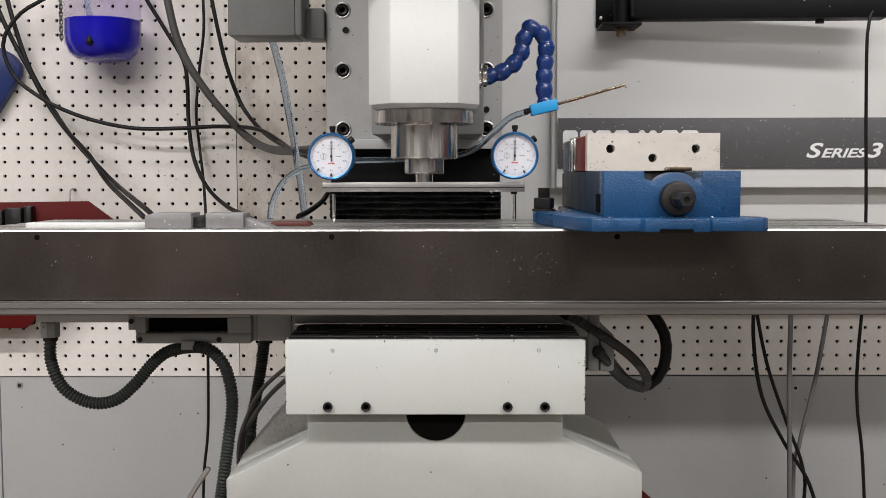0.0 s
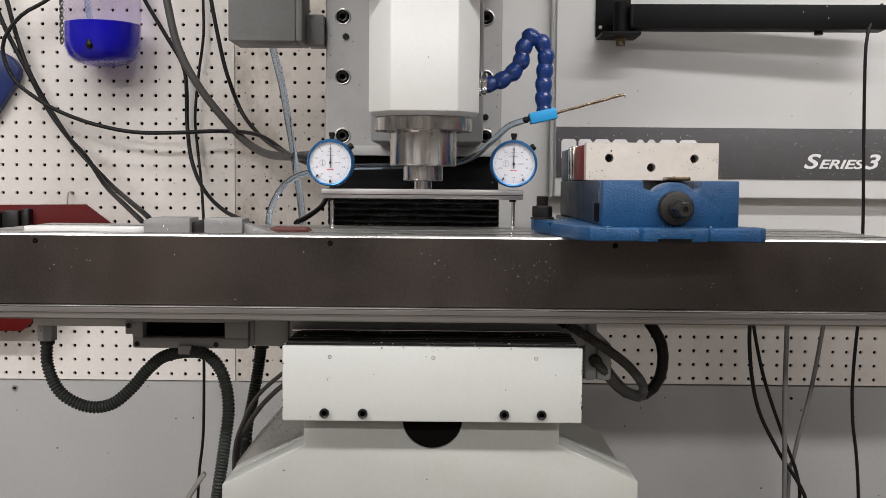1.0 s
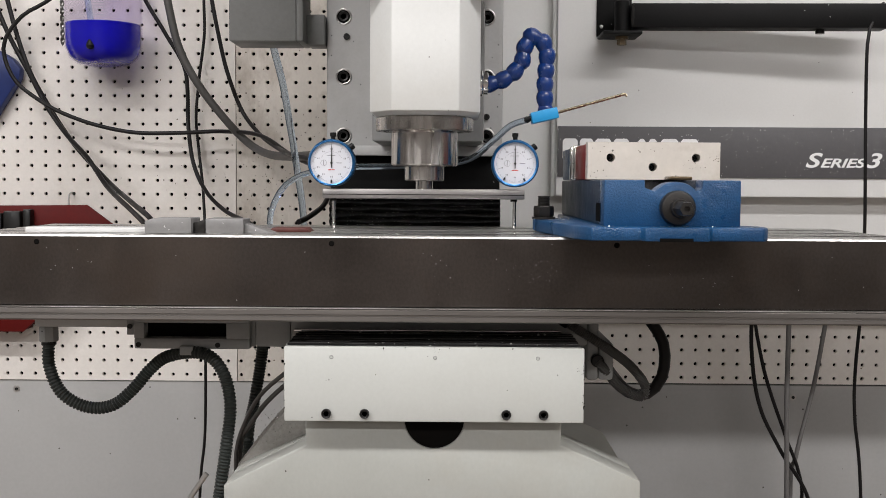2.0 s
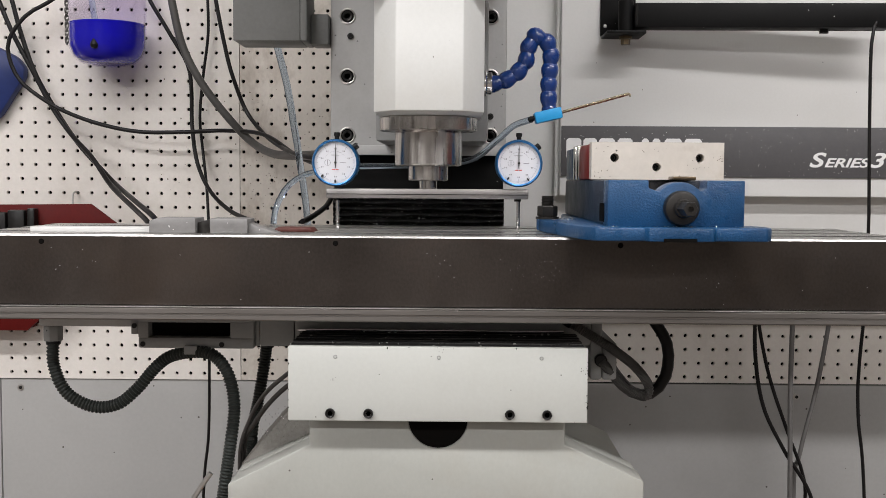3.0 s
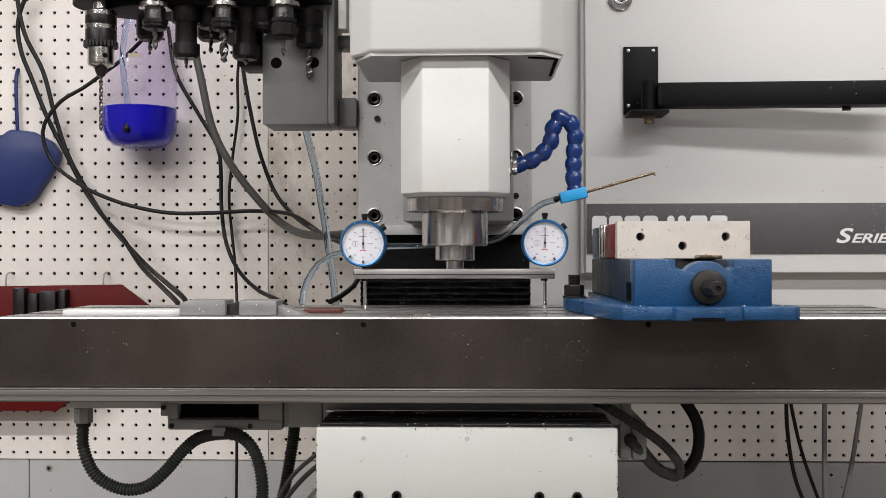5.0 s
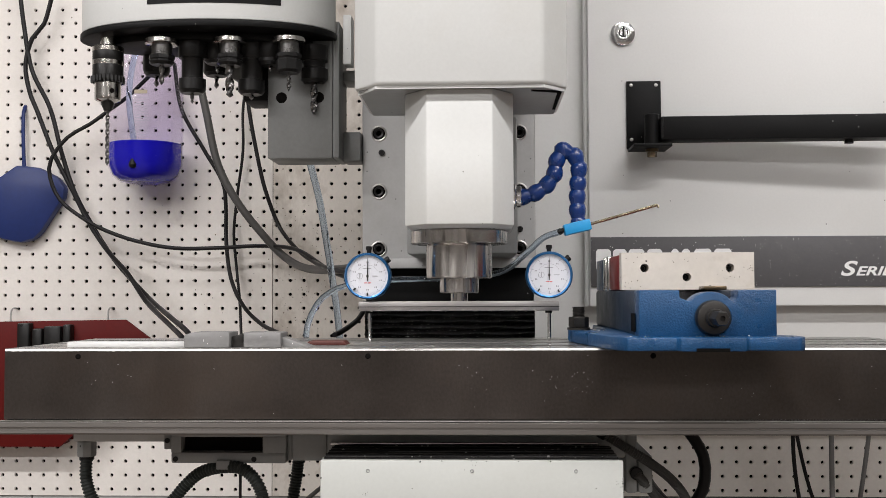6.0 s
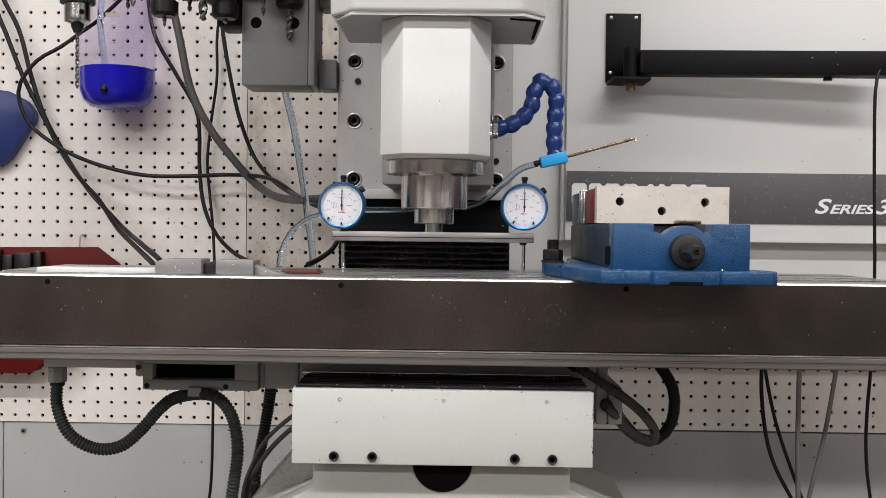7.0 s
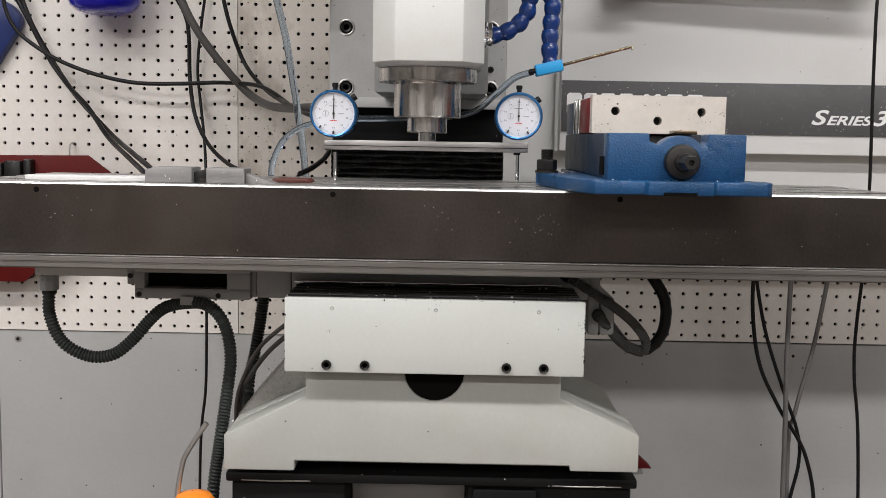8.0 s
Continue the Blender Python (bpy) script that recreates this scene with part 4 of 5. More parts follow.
part("nozzle_tip", sweep([(0.207, 0.158, 1.1413), (0.2085, 0.158, 1.1415), (0.2092, 0.157, 1.1385)], 0.0010, 8, 0.001), BRASS, wand)
part("barb", cyl((0.1065, 0.160, 1.1150), (0.1000, 0.161, 1.1128), 0.0028, 14), BLACK_STEEL, wand)
part("hose", sweep([(-0.195, 0.25, 0.9935), (-0.194, 0.255, 1.009), (-0.186, 0.27, 1.032), (-0.173, 0.29, 1.047), (-0.153, 0.31, 1.056), (-0.111, 0.33, 1.0625), (-0.042, 0.33, 1.0645), (0.034, 0.29, 1.070), (0.067, 0.24, 1.092), (0.085, 0.2, 1.108), (0.102, 0.161, 1.1132)], 0.0037, 12), TUBE, wand, "clear flexible hose")

# ---- coolant bottle with blue liquid hung on the pegboard ----
bot = thing("coolant_bottle", (-0.587, 0.862, 1.243), "clear bottle half full of bright blue coolant, hung on the pegboard", "bottle")
br = 0.0635
shell = [(0.0, 0.004), (0.028, 0.0), (0.044, 0.004), (0.056, 0.014), (0.0625, 0.030), (br, 0.045), (br, 0.30), (0.05, 0.33), (0.022, 0.345), (0.022, 0.37)]
inner = [(max(r - 0.0016, 0.0), h + 0.0016) for r, h in shell]
part("shell", scaled_to_view(lathe(shell + inner[::-1], (-0.567, 0.80, 1.236), seg=48), 1.034), GLASS, bot, "clear plastic shell")
part("liquid", scaled_to_view(lathe([(0.0, 0.0060), (0.028, 0.0020), (0.0435, 0.006), (0.0545, 0.0155), (0.0608, 0.031), (0.0618, 0.045), (0.0618, 0.0690), (0.0, 0.0690)], (-0.567, 0.80, 1.236), seg=48), 1.034), LIQUID, bot, "bright blue coolant")
part("cap", scaled_to_view(cyl((-0.567, 0.80, 1.600), (-0.567, 0.80, 1.63), 0.026, 24, 0.002), 1.034), BLACK_STEEL, bot)
part("pickup_tube", scaled_to_view(sweep([(-0.572, 0.775, 1.270), (-0.579, 0.775, 1.304), (-0.588, 0.775, 1.397), (-0.576, 0.79, 1.50), (-0.567, 0.80, 1.602)], 0.0052, 12), 1.034), TUBE, bot)
part("pickup_filter", scaled_to_view(lathe([(0.0, -0.0065), (0.005, -0.005), (0.0070, 0.0), (0.005, 0.005), (0.003, 0.010)], (-0.570, 0.7420, 1.264), (0, 0, 1), 18), 1.034), BLACK_STEEL, bot)
part("label_patch", scaled_to_view(box(-0.566, -0.544, 0.7345, 0.7352, 1.3820, 1.3885), 1.034), TAN, bot, "tan printed label patch")
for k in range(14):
    part("label_bar", scaled_to_view(box(-0.5645, -0.5440 + 0.0015 * (k * 7 % 4), 0.7347, 0.7352, 1.312 + k * 0.0048, 1.3133 + k * 0.0048), 1.034), FAINT, bot)
part("hanger", sweep([(-0.588, 0.936, 1.632), (-0.588, 0.905, 1.632), (-0.560, 0.880, 1.630), (-0.560, 0.850, 1.630), (-0.588, 0.832, 1.630), (-0.616, 0.850, 1.630), (-0.616, 0.880, 1.630), (-0.590, 0.905, 1.630), (-0.588, 0.936, 1.626)], 0.002, 8), ALU_SCREW, bot)

# ---- tool changer carousel and its bracket ----
tc = thing("tool_changer", (-0.20, 0.40, 1.22), "tool changer carousel with a white rim on a grey bracket", "tool changer")
cx, cy, rx, ry = -0.340, 0.350, 0.166, 0.085


def oval(r):
    return [(cx + (rx + r) * math.cos(2 * math.pi * k / 48), cy + (ry + r) * math.sin(2 * math.pi * k / 48)) for k in range(48)]


part("rim", prism(oval(0.0), "z", 1.3835, 1.52, 0.002), WHITE, tc, "white carousel rim")
part("tool_disc", join(prism(oval(0.002), "z", 1.3745, 1.3830, 0.002), prism(oval(-0.03), "z", 1.366, 1.3750, 0.002)), BLACK_PAINT, tc, "black tool disc")
part("rim_label", prism([(cx + (rx + 0.0006) * math.cos(a), cy + (ry + 0.0006) * math.sin(a)) for a in [math.radians(d) for d in range(250, 311, 6)]] + [(cx + rx * 0.98 * math.cos(a), cy + ry * 0.98 * math.sin(a)) for a in [math.radians(d) for d in range(310, 249, -6)]], "z", 1.4035, 1.50), BLACK_PAINT, tc)
brk = part("bracket", box(-0.2625, -0.1780, 0.350, 0.358, 1.2215, 1.378, 0.001), BRACKET_GREY, tc, "dark grey steel bracket plate")
part("bracket_web", box(-0.1778, -0.1690, 0.350, 0.425, 1.2215, 1.40, 0.002), BRACKET_GREY, tc)
part("bracket_floor", box(-0.2625, -0.1780, 0.3582, 0.425, 1.2215, 1.2260, 0.001), BRACKET_GREY, tc)
# black discs painted on the plate as shaded holes
for bx in (-0.2445, -0.196):
    part("hole", lathe([(0.0, 0.0003), (0.0068, 0.0003), (0.0072, 0.0)], (bx, 0.350, 1.3005), (0, -1, 0), 22), RECESS_SHADE, brk)
part("support_arm", box(-0.1690, -0.1455, 0.385, 0.43, 1.2215, 1.2605, 0.002), BRACKET_GREY, tc)
part("upper_arm", box(-0.1690, -0.1455, 0.385, 0.43, 1.328, 1.343, 0.002), BRACKET_GREY, tc)
part("white_stop", box(-0.1650, -0.1540, 0.355, 0.384, 1.345, 1.41, 0.0015), WHITE, tc)
part("drive_motor", box(-0.30, -0.22, 0.37, 0.43, 1.30, 1.3655, 0.004), BLACK_PAINT, tc)
part("index_arm", prism([(-0.365, 1.3655), (-0.215, 1.3655), (-0.215, 1.318), (-0.262, 1.309), (-0.305, 1.328), (-0.345, 1.352)], "y", 0.40, 0.428, 0.002), BRACKET_GREY, tc)


def flutes(x, y, r, low, high):
    """A two-flute twist body with a point."""
    n = max(6, int((high - low) / 0.0012))
    bm = bmesh.new()
    rings = []
    for k in range(n + 1):
        z = low + 0.003 + (high - low - 0.003) * k / n
        a0 = z * 0.9 / r
        rings.append([bm.verts.new((x + r * g * math.cos(a0 + q * math.pi / 6), y + r * g * math.sin(a0 + q * math.pi / 6), z)) for q, g in enumerate((1, 1, 0.9, 0.5, 0.45, 0.7) * 2)])
    tip = bm.verts.new((x, y, low))
    m = len(rings[0])
    for a, b in zip(rings, rings[1:]):
        for k in range(m):
            bm.faces.new((a[k], a[(k + 1) % m], b[(k + 1) % m], b[k]))
    for k in range(m):
        bm.faces.new((tip, rings[0][(k + 1) % m], rings[0][k]))
    bm.faces.new(rings[-1])
    return bm


def collet_holder(x, y, bit_r, bit_low, body_low, kind, label):
    """A tool holder hanging under the carousel disc."""
    top = 1.3658
    t = thing("tool_holder", (x, y, top), label, "tool holder", "tool holders in the carousel")
    if kind == "steel":
        part("flange", lathe([(0.0195, -0.006), (0.0210, -0.005), (0.0210, 0.0), (0.0195, 0.0)], (x, y, top), seg=32), STEEL, t)
        part("taper", lathe([(0.0125, -0.020), (0.0130, -0.0061), (0.0125, -0.0061)], (x, y, top), seg=28), TOOL_STEEL, t)
        part("nut", lathe([(0.0130, body_low - top), (0.0165, body_low - top + 0.003), (0.0165, -0.028), (0.0150, -0.027), (0.0150, -0.0255), (0.0165, -0.0245), (0.0165, -0.020), (0.0125, -0.0195)], (x, y, top), seg=8), BLACK_STEEL, t)
    else:
        part("flange", lathe([(0.017, -0.02), (0.018, -0.018), (0.018, 0.0), (0.017, 0.0)], (x, y, top), seg=28), BLACK_STEEL, t)
        part("nut", lathe([(0.0135, body_low - top), (0.0175, body_low - top + 0.004), (0.0175, body_low - top + 0.018), (0.0140, body_low - top + 0.0195), (0.0140, -0.0215), (0.0150, -0.0201)], (x, y, top), seg=10), BLACK_STEEL, t)
    bm = flutes(x, y, bit_r, bit_low, body_low + 0.002)
    part("cutter", bm, TOOL_STEEL, t, "fluted bright steel cutter")
    return t


collet_holder(-0.387, 0.300, 0.0034, 1.3085, 1.334, "steel", "steel collet holder with a short drill hanging in the carousel")
collet_holder(-0.353, 0.318, 0.0026, 1.2880, 1.301, "black", "black collet holder with a small cutter hanging in the carousel")
collet_holder(-0.3005, 0.300, 0.0056, 1.2920, 1.332, "steel", "steel collet holder with a long end mill hanging in the carousel")
collet_holder(-0.2795, 0.330, 0.0030, 1.2940, 1.301, "black", "black collet holder with a short cutter hanging in the carousel")
collet_holder(-0.2260, 0.300, 0.0026, 1.2990, 1.322, "steel", "steel collet holder with a fine drill hanging in the carousel")
collet_holder(-0.2010, 0.345, 0.0048, 1.2770, 1.318, "black", "black collet holder with a twist drill hanging in the carousel")
collet_holder(-0.4230, 0.395, 0.0030, 1.3250, 1.340, "black", "black collet holder in the back row of the carousel")
collet_holder(-0.3450, 0.410, 0.0030, 1.3250, 1.342, "black", "black collet holder in the back row of the carousel")
collet_holder(-0.2550, 0.330, 0.0030, 1.3300, 1.338, "black", "black collet holder in the back row of the carousel")
collet_holder(-0.3250, 0.335, 0.0030, 1.3300, 1.342, "black", "black collet holder in the back row of the carousel")
kx, ky, kz = -0.461, 0.315, 1.363
chuck = thing("drill_chuck", (kx, ky, 1.366), "keyed steel drill chuck with a long twist drill in the carousel", "drill chuck")
part("arbor", cyl((kx, ky, 1.362), (kx, ky, 1.3775), 0.010, 24, 0.001), STEEL, chuck)
part("body", lathe([(0.0165, -0.043), (0.0192, -0.041), (0.0192, -0.026), (0.0184, -0.024), (0.0192, -0.022), (0.0192, -0.006), (0.0178, -0.003), (0.0100, 0.0)], (kx, ky, kz), seg=40), BLACK_STEEL, chuck, "dark knurled chuck body")
for bz in (1.3425, 1.3600):
    part("bright_band", lathe([(0.0188, -0.006), (0.0196, -0.005), (0.0196, 0.000), (0.0188, 0.001)], (kx, ky, bz), seg=40, ring=True), STEEL, chuck)
teeth = bmesh.new()
for k in range(26):
    a = 2 * math.pi * k / 26
    tx, ty = kx + 0.0198 * math.cos(a), ky + 0.0198 * math.sin(a)
    teeth = join(teeth, box(tx - 0.0012, tx + 0.0012, ty - 0.0012, ty + 0.0012, 1.3150, 1.3225))
part("gear_ring", join(teeth, lathe([(0.0165, -0.048), (0.0198, -0.0455), (0.0198, -0.0395), (0.0170, -0.039)], (kx, ky, kz), seg=30)), BLACK_STEEL, chuck, "toothed key ring")
part("sleeve", lathe([(0.0095, -0.073), (0.0158, -0.070), (0.0163, -0.068), (0.0163, -0.0672), (0.0163, -0.0498), (0.0163, -0.0490), (0.0150, -0.0480)], (kx, ky, kz), seg=36), STEEL, chuck)
part("jaws", lathe([(0.0045, -0.084), (0.0068, -0.079), (0.0085, -0.0725)], (kx, ky, kz), seg=12), WORN_BLACK, chuck)
part("key_hole", cyl((kx + 0.0098, ky - 0.0128, 1.303), (kx + 0.0101, ky - 0.0133, 1.303), 0.0032, 14), RECESS_SHADE, chuck)
part("twist_drill", flutes(kx, ky, 0.0026, 1.209, 1.283), TOOL_STEEL, chuck, "long dull steel twist drill")

# ---- flexible conduits and looms on the machine ----


def conduit(points, r, label, material=None, pitch_m=0.0036):
    """A corrugated hose with a plain collar at its upper end."""
    t = thing("flexible_conduit", points[0], label, "conduit", "flexible conduits")
    part("hose", sweep(points, r, 16, ribs=pitch_m, rib_depth=0.00055), material or CONDUIT, t)
    a, b = Vector(points[0]), Vector(points[1])
    part("collar", cyl(a - (b - a).normalized() * 0.002, a + (b - a).normalized() * 0.008, r + 0.0016, 18, 0.0006), BLACK_STEEL, t)
    return t


con = thing("conduit_fitting", (-0.414, 0.12, 0.8875), "grey conduit gland fixed under the table tray", "conduit fitting")
part("nut", lathe([(0.0100, 0), (0.0106, 0.001), (0.0106, 0.015), (0.0096, 0.0165)], (-0.414, 0.130, 0.8705), seg=8), GREY_PAINT, con)
conduit([(-0.414, 0.13, 0.874), (-0.412, 0.125, 0.844), (-0.397, 0.12, 0.816), (-0.37, 0.12, 0.801), (-0.343, 0.12, 0.803), (-0.321, 0.12, 0.82), (-0.302, 0.12, 0.842), (-0.284, 0.118, 0.856), (-0.255, 0.11, 0.8625), (-0.234, 0.105, 0.859), (-0.218, 0.1, 0.840), (-0.2115, 0.098, 0.807), (-0.2155, 0.095, 0.765), (-0.222, 0.095, 0.72), (-0.230, 0.095, 0.66), (-0.235, 0.1, 0.560)], 0.0062, "dark corrugated conduit looping below the table")
single("conduit_clip", box(-0.266, -0.252, 0.103, 0.119, 0.8605, 0.8700, 0.001), GREY_PAINT, "small grey conduit clip under the cable housing", "clip")
conduit([(-0.200, 0.24, 0.875), (-0.206, 0.25, 0.83), (-0.2135, 0.25, 0.785), (-0.222, 0.25, 0.735), (-0.225, 0.26, 0.62)], 0.0066, "dark corrugated conduit running down behind the saddle")
conduit([(0.138, 0.112, 0.900), (0.156, 0.108, 0.889), (0.189, 0.112, 0.868), (0.216, 0.135, 0.846), (0.233, 0.148, 0.824), (0.229, 0.146, 0.8115), (0.206, 0.140, 0.822), (0.188, 0.125, 0.842), (0.176, 0.113, 0.856)], 0.0047, "grey corrugated conduit looping beside the saddle", HOSE_GREY, 0.0022)
single("black_hose", sweep([(0.225, 0.23, 0.92), (0.241, 0.21, 0.898), (0.263, 0.20, 0.862), (0.262, 0.20, 0.824), (0.245, 0.20, 0.804), (0.222, 0.19, 0.808), (0.198, 0.165, 0.834), (0.186, 0.13, 0.852)], 0.0066, 14), CABLE, "smooth black hose hanging beside the saddle", "hose")
for k, pts in enumerate(([(-0.140, 0.12, 0.850), (-0.157, 0.125, 0.839), (-0.191, 0.16, 0.807), (-0.215, 0.2, 0.769), (-0.230, 0.22, 0.728), (-0.232, 0.23, 0.66)], [(-0.140, 0.13, 0.832), (-0.157, 0.135, 0.825), (-0.185, 0.16, 0.798), (-0.211, 0.2, 0.763), (-0.226, 0.225, 0.735), (-0.230, 0.24, 0.66)])):
    single("cable_loom", sweep(pts, 0.0024 + 0.0004 * k, 10), HOSE_GREY, "dark grey cable loom with metal chips beside the base", "cable", "cable looms")

# ---- cables on the wall ----


def cable(points, r, material, label, name="cable", group="wall cables"):
    return single(name, sweep(points, r, 10, 0.012), material, label, "cable", group)


cable([(-0.775, 0.9, 1.60), (-0.790, 0.9, 1.545), (-0.812, 0.9, 1.518), (-0.824, 0.9, 1.47), (-0.816, 0.9, 1.42), (-0.801, 0.9, 1.383), (-0.769, 0.9, 1.304), (-0.735, 0.9, 1.239), (-0.701, 0.9, 1.174), (-0.659, 0.88, 1.123), (-0.61, 0.84, 1.083), (-0.564, 0.8, 1.034), (-0.496, 0.7, 0.999), (-0.45, 0.62, 0.979), (-0.43, 0.6, 0.955), (-0.40, 0.58, 0.94)], 0.0041, CABLE, "black cable sweeping across the pegboard")
cable([(-0.838, 0.9, 1.62), (-0.829, 0.9, 1.55), (-0.812, 0.9, 1.46), (-0.777, 0.9, 1.388), (-0.754, 0.9, 1.304), (-0.73, 0.9, 1.234), (-0.696, 0.905, 1.169), (-0.649, 0.885, 1.108), (-0.586, 0.84, 1.054), (-0.549, 0.8, 1.03), (-0.491, 0.7, 1.008), (-0.44, 0.62, 0.986), (-0.42, 0.6, 0.96), (-0.39, 0.58, 0.945)], 0.0041, CABLE, "black cable sweeping across the pegboard")
cable([(-0.56, 0.865, 1.46), (-0.62, 0.87, 1.405), (-0.66, 0.88, 1.38), (-0.695, 0.88, 1.355), (-0.736, 0.88, 1.331), (-0.766, 0.88, 1.291), (-0.767, 0.88, 1.257), (-0.748, 0.88, 1.217), (-0.708, 0.88, 1.185), (-0.668, 0.88, 1.163), (-0.608, 0.88, 1.142), (-0.538, 0.88, 1.129), (-0.458, 0.88, 1.129), (-0.388, 0.88, 1.132), (-0.304, 0.8, 1.122), (-0.232, 0.7, 1.084), (-0.16, 0.55, 1.06)], 0.0036, CABLE, "thin black cable in a wide loop in front of the pegboard")
cable([(-0.55, 0.91, 1.47), (-0.536, 0.91, 1.386), (-0.495, 0.91, 1.312), (-0.46, 0.91, 1.252), (-0.453, 0.91, 1.207), (-0.452, 0.91, 1.141), (-0.436, 0.88, 1.075), (-0.407, 0.85, 1.026), (-0.362, 0.8, 0.993), (-0.291, 0.7, 0.967), (-0.24, 0.62, 0.90)], 0.0036, CABLE, "black cable hanging and bending behind the table")
cable([(-0.41, 0.91, 1.47), (-0.422, 0.91, 1.387), (-0.422, 0.91, 1.307), (-0.432, 0.91, 1.227), (-0.438, 0.91, 1.157), (-0.433, 0.91, 1.096), (-0.42, 0.88, 1.035), (-0.41, 0.85, 0.97), (-0.408, 0.85, 0.88), (-0.410, 0.85, 0.807), (-0.412, 0.85, 0.606), (-0.423, 0.85, 0.463), (-0.43, 0.86, 0.003)], 0.0026, CABLE, "thin black cable hanging down to the floor")
cable([(-0.50, 0.85, 1.48), (-0.476, 0.85, 1.376), (-0.454, 0.85, 1.279), (-0.42, 0.85, 1.212), (-0.371, 0.85, 1.149), (-0.332, 0.85, 1.11), (-0.276, 0.75, 1.088), (-0.2, 0.6, 1.083), (-0.147, 0.5, 1.087), (-0.10, 0.485, 1.09)], 0.0068, HOSE_GREY, "thick grey hose curving behind the column", "hose")
cable([(-0.415, 0.89, 1.47), (-0.407, 0.89, 1.383), (-0.389, 0.89, 1.285), (-0.374, 0.89, 1.226), (-0.35, 0.89, 1.166), (-0.312, 0.85, 1.125), (-0.267, 0.75, 1.1), (-0.217, 0.6, 1.084), (-0.146, 0.5, 1.071), (-0.11, 0.485, 1.07)], 0.0036, CABLE, "black cable curving behind the column")
single("clear_tube", sweep([(-0.250, 0.54, 1.32), (-0.244, 0.55, 1.259), (-0.226, 0.55, 1.186), (-0.216, 0.55, 1.128), (-0.208, 0.55, 1.079), (-0.195, 0.55, 0.976), (-0.19, 0.55, 0.80)], 0.0052, 12), TUBE, "clear plastic tube hanging behind the table", "tube")
for pts, r, m, lab in (
        ([(0.53, 0.8, 1.0), (0.534, 0.8, 0.88), (0.534, 0.8, 0.764), (0.55, 0.8, 0.667), (0.588, 0.8, 0.589), (0.639, 0.8, 0.501), (0.66, 0.8, 0.36), (0.66, 0.8, 0.003)], 0.0034, CABLE, "black cable hanging below the cabinet"),
        ([(0.528, 0.8, 1.0), (0.531, 0.807, 0.88), (0.557, 0.81, 0.735), (0.597, 0.812, 0.618), (0.623, 0.81, 0.55), (0.63, 0.812, 0.491), (0.61, 0.81, 0.36), (0.60, 0.81, 0.003)], 0.0031, CABLE, "black cable hanging below the cabinet"),
        ([(0.594, 0.79, 1.0), (0.594, 0.79, 0.881), (0.593, 0.79, 0.687), (0.597, 0.79, 0.5), (0.60, 0.79, 0.003)], 0.0042, GREY_CABLE, "grey cable hanging straight below the cabinet"),
        ([(0.69, 0.82, 1.0), (0.676, 0.82, 0.881), (0.65, 0.82, 0.707), (0.622, 0.82, 0.579), (0.613, 0.82, 0.49), (0.63, 0.82, 0.003)], 0.0038, GREY_CABLE, "grey cable slanting below the cabinet"),
        ([(0.725, 0.8, 1.0), (0.722, 0.8, 0.882), (0.712, 0.8, 0.737), (0.713, 0.8, 0.649), (0.728, 0.8, 0.502), (0.75, 0.8, 0.003)], 0.0029, CABLE, "black cable hanging below the cabinet")):
    cable(pts, r, m, lab, group="cables below the cabinet")
cable([(0.597, 0.440, 1.287), (0.592, 0.432, 1.284), (0.578, 0.425, 1.262), (0.5695, 0.42, 1.231), (0.574, 0.43, 1.128), (0.581, 0.44, 0.988), (0.582, 0.45, 0.93), (0.585, 0.5, 0.902)], 0.0023, CABLE, "black cable hanging from the swing arm")

# ---- loose things on the table ----
single("steel_block", prism([(-0.277, 0.9931), (-0.232, 0.9931), (-0.232, 1.0079), (-0.2684, 1.0079), (-0.277, 1.0050)], "y", 0.018, 0.056, 0.0007), BLOCK, "scuffed steel block with one slanted end on the table", "block", "blocks on the table")
single("steel_block", prism([(-0.218, 0.9931), (-0.1815, 0.9931), (-0.1815, 1.0072), (-0.186, 1.0077), (-0.218, 1.0077)], "y", 0.018, 0.056, 0.0007), BLOCK, "scuffed square steel block on the table", "block", "blocks on the table")
single("dark_block", prism([(-0.2317, 0.9931), (-0.2183, 0.9931), (-0.2183, 1.0070), (-0.2317, 1.0035)], "y", 0.026, 0.052, 0.0004), WORN_BLACK, "small dark wedge between two steel blocks on the table", "block")
single("steel_offcut", prism([(-0.1812, 0.9931), (-0.152, 0.9931), (-0.160, 0.9960), (-0.1812, 1.0030)], "y", 0.024, 0.050, 0.0004), BLOCK, "wedge-shaped steel offcut lying on the table", "offcut")
# white bar added as the table top's bright reflection of the wall
single("white_strip", box(-0.397, -0.279, 0.028, 0.060, 0.9931, 0.9980, 0.0008), PLAIN_WHITE, "long white strip standing in for a bright reflection on the table", "strip")
single("red_strip", prism([(-0.166, 0.9931), (-0.123, 0.9931), (-0.127, 0.9972), (-0.161, 0.9972)], "y", 0.064, 0.098, 0.0006), OXIDE, "flat dark red bar lying on the table", "bar")

# ---- red tool tray and blue paddle on the pegboard ----
tray = thing("tool_tray", (-0.85, 0.88, 0.775), "red enamelled tool tray hung on the pegboard with black tools", "tool tray")
part("front_panel", prism([(-1.10, 0.775), (-0.739, 0.775), (-0.600, 0.900), (-0.563, 0.957), (-0.622, 1.001), (-1.10, 0.995)], "y", 0.868, 0.874, 0.001), RED, tray)
part("shelf", box(-1.10, -0.745, 0.8745, 0.9295, 0.775, 0.781, 0.001), RED, tray)
part("back_panel", box(-1.10, -0.68, 0.922, 0.9296, 0.781, 0.985, 0.001), RED, tray)
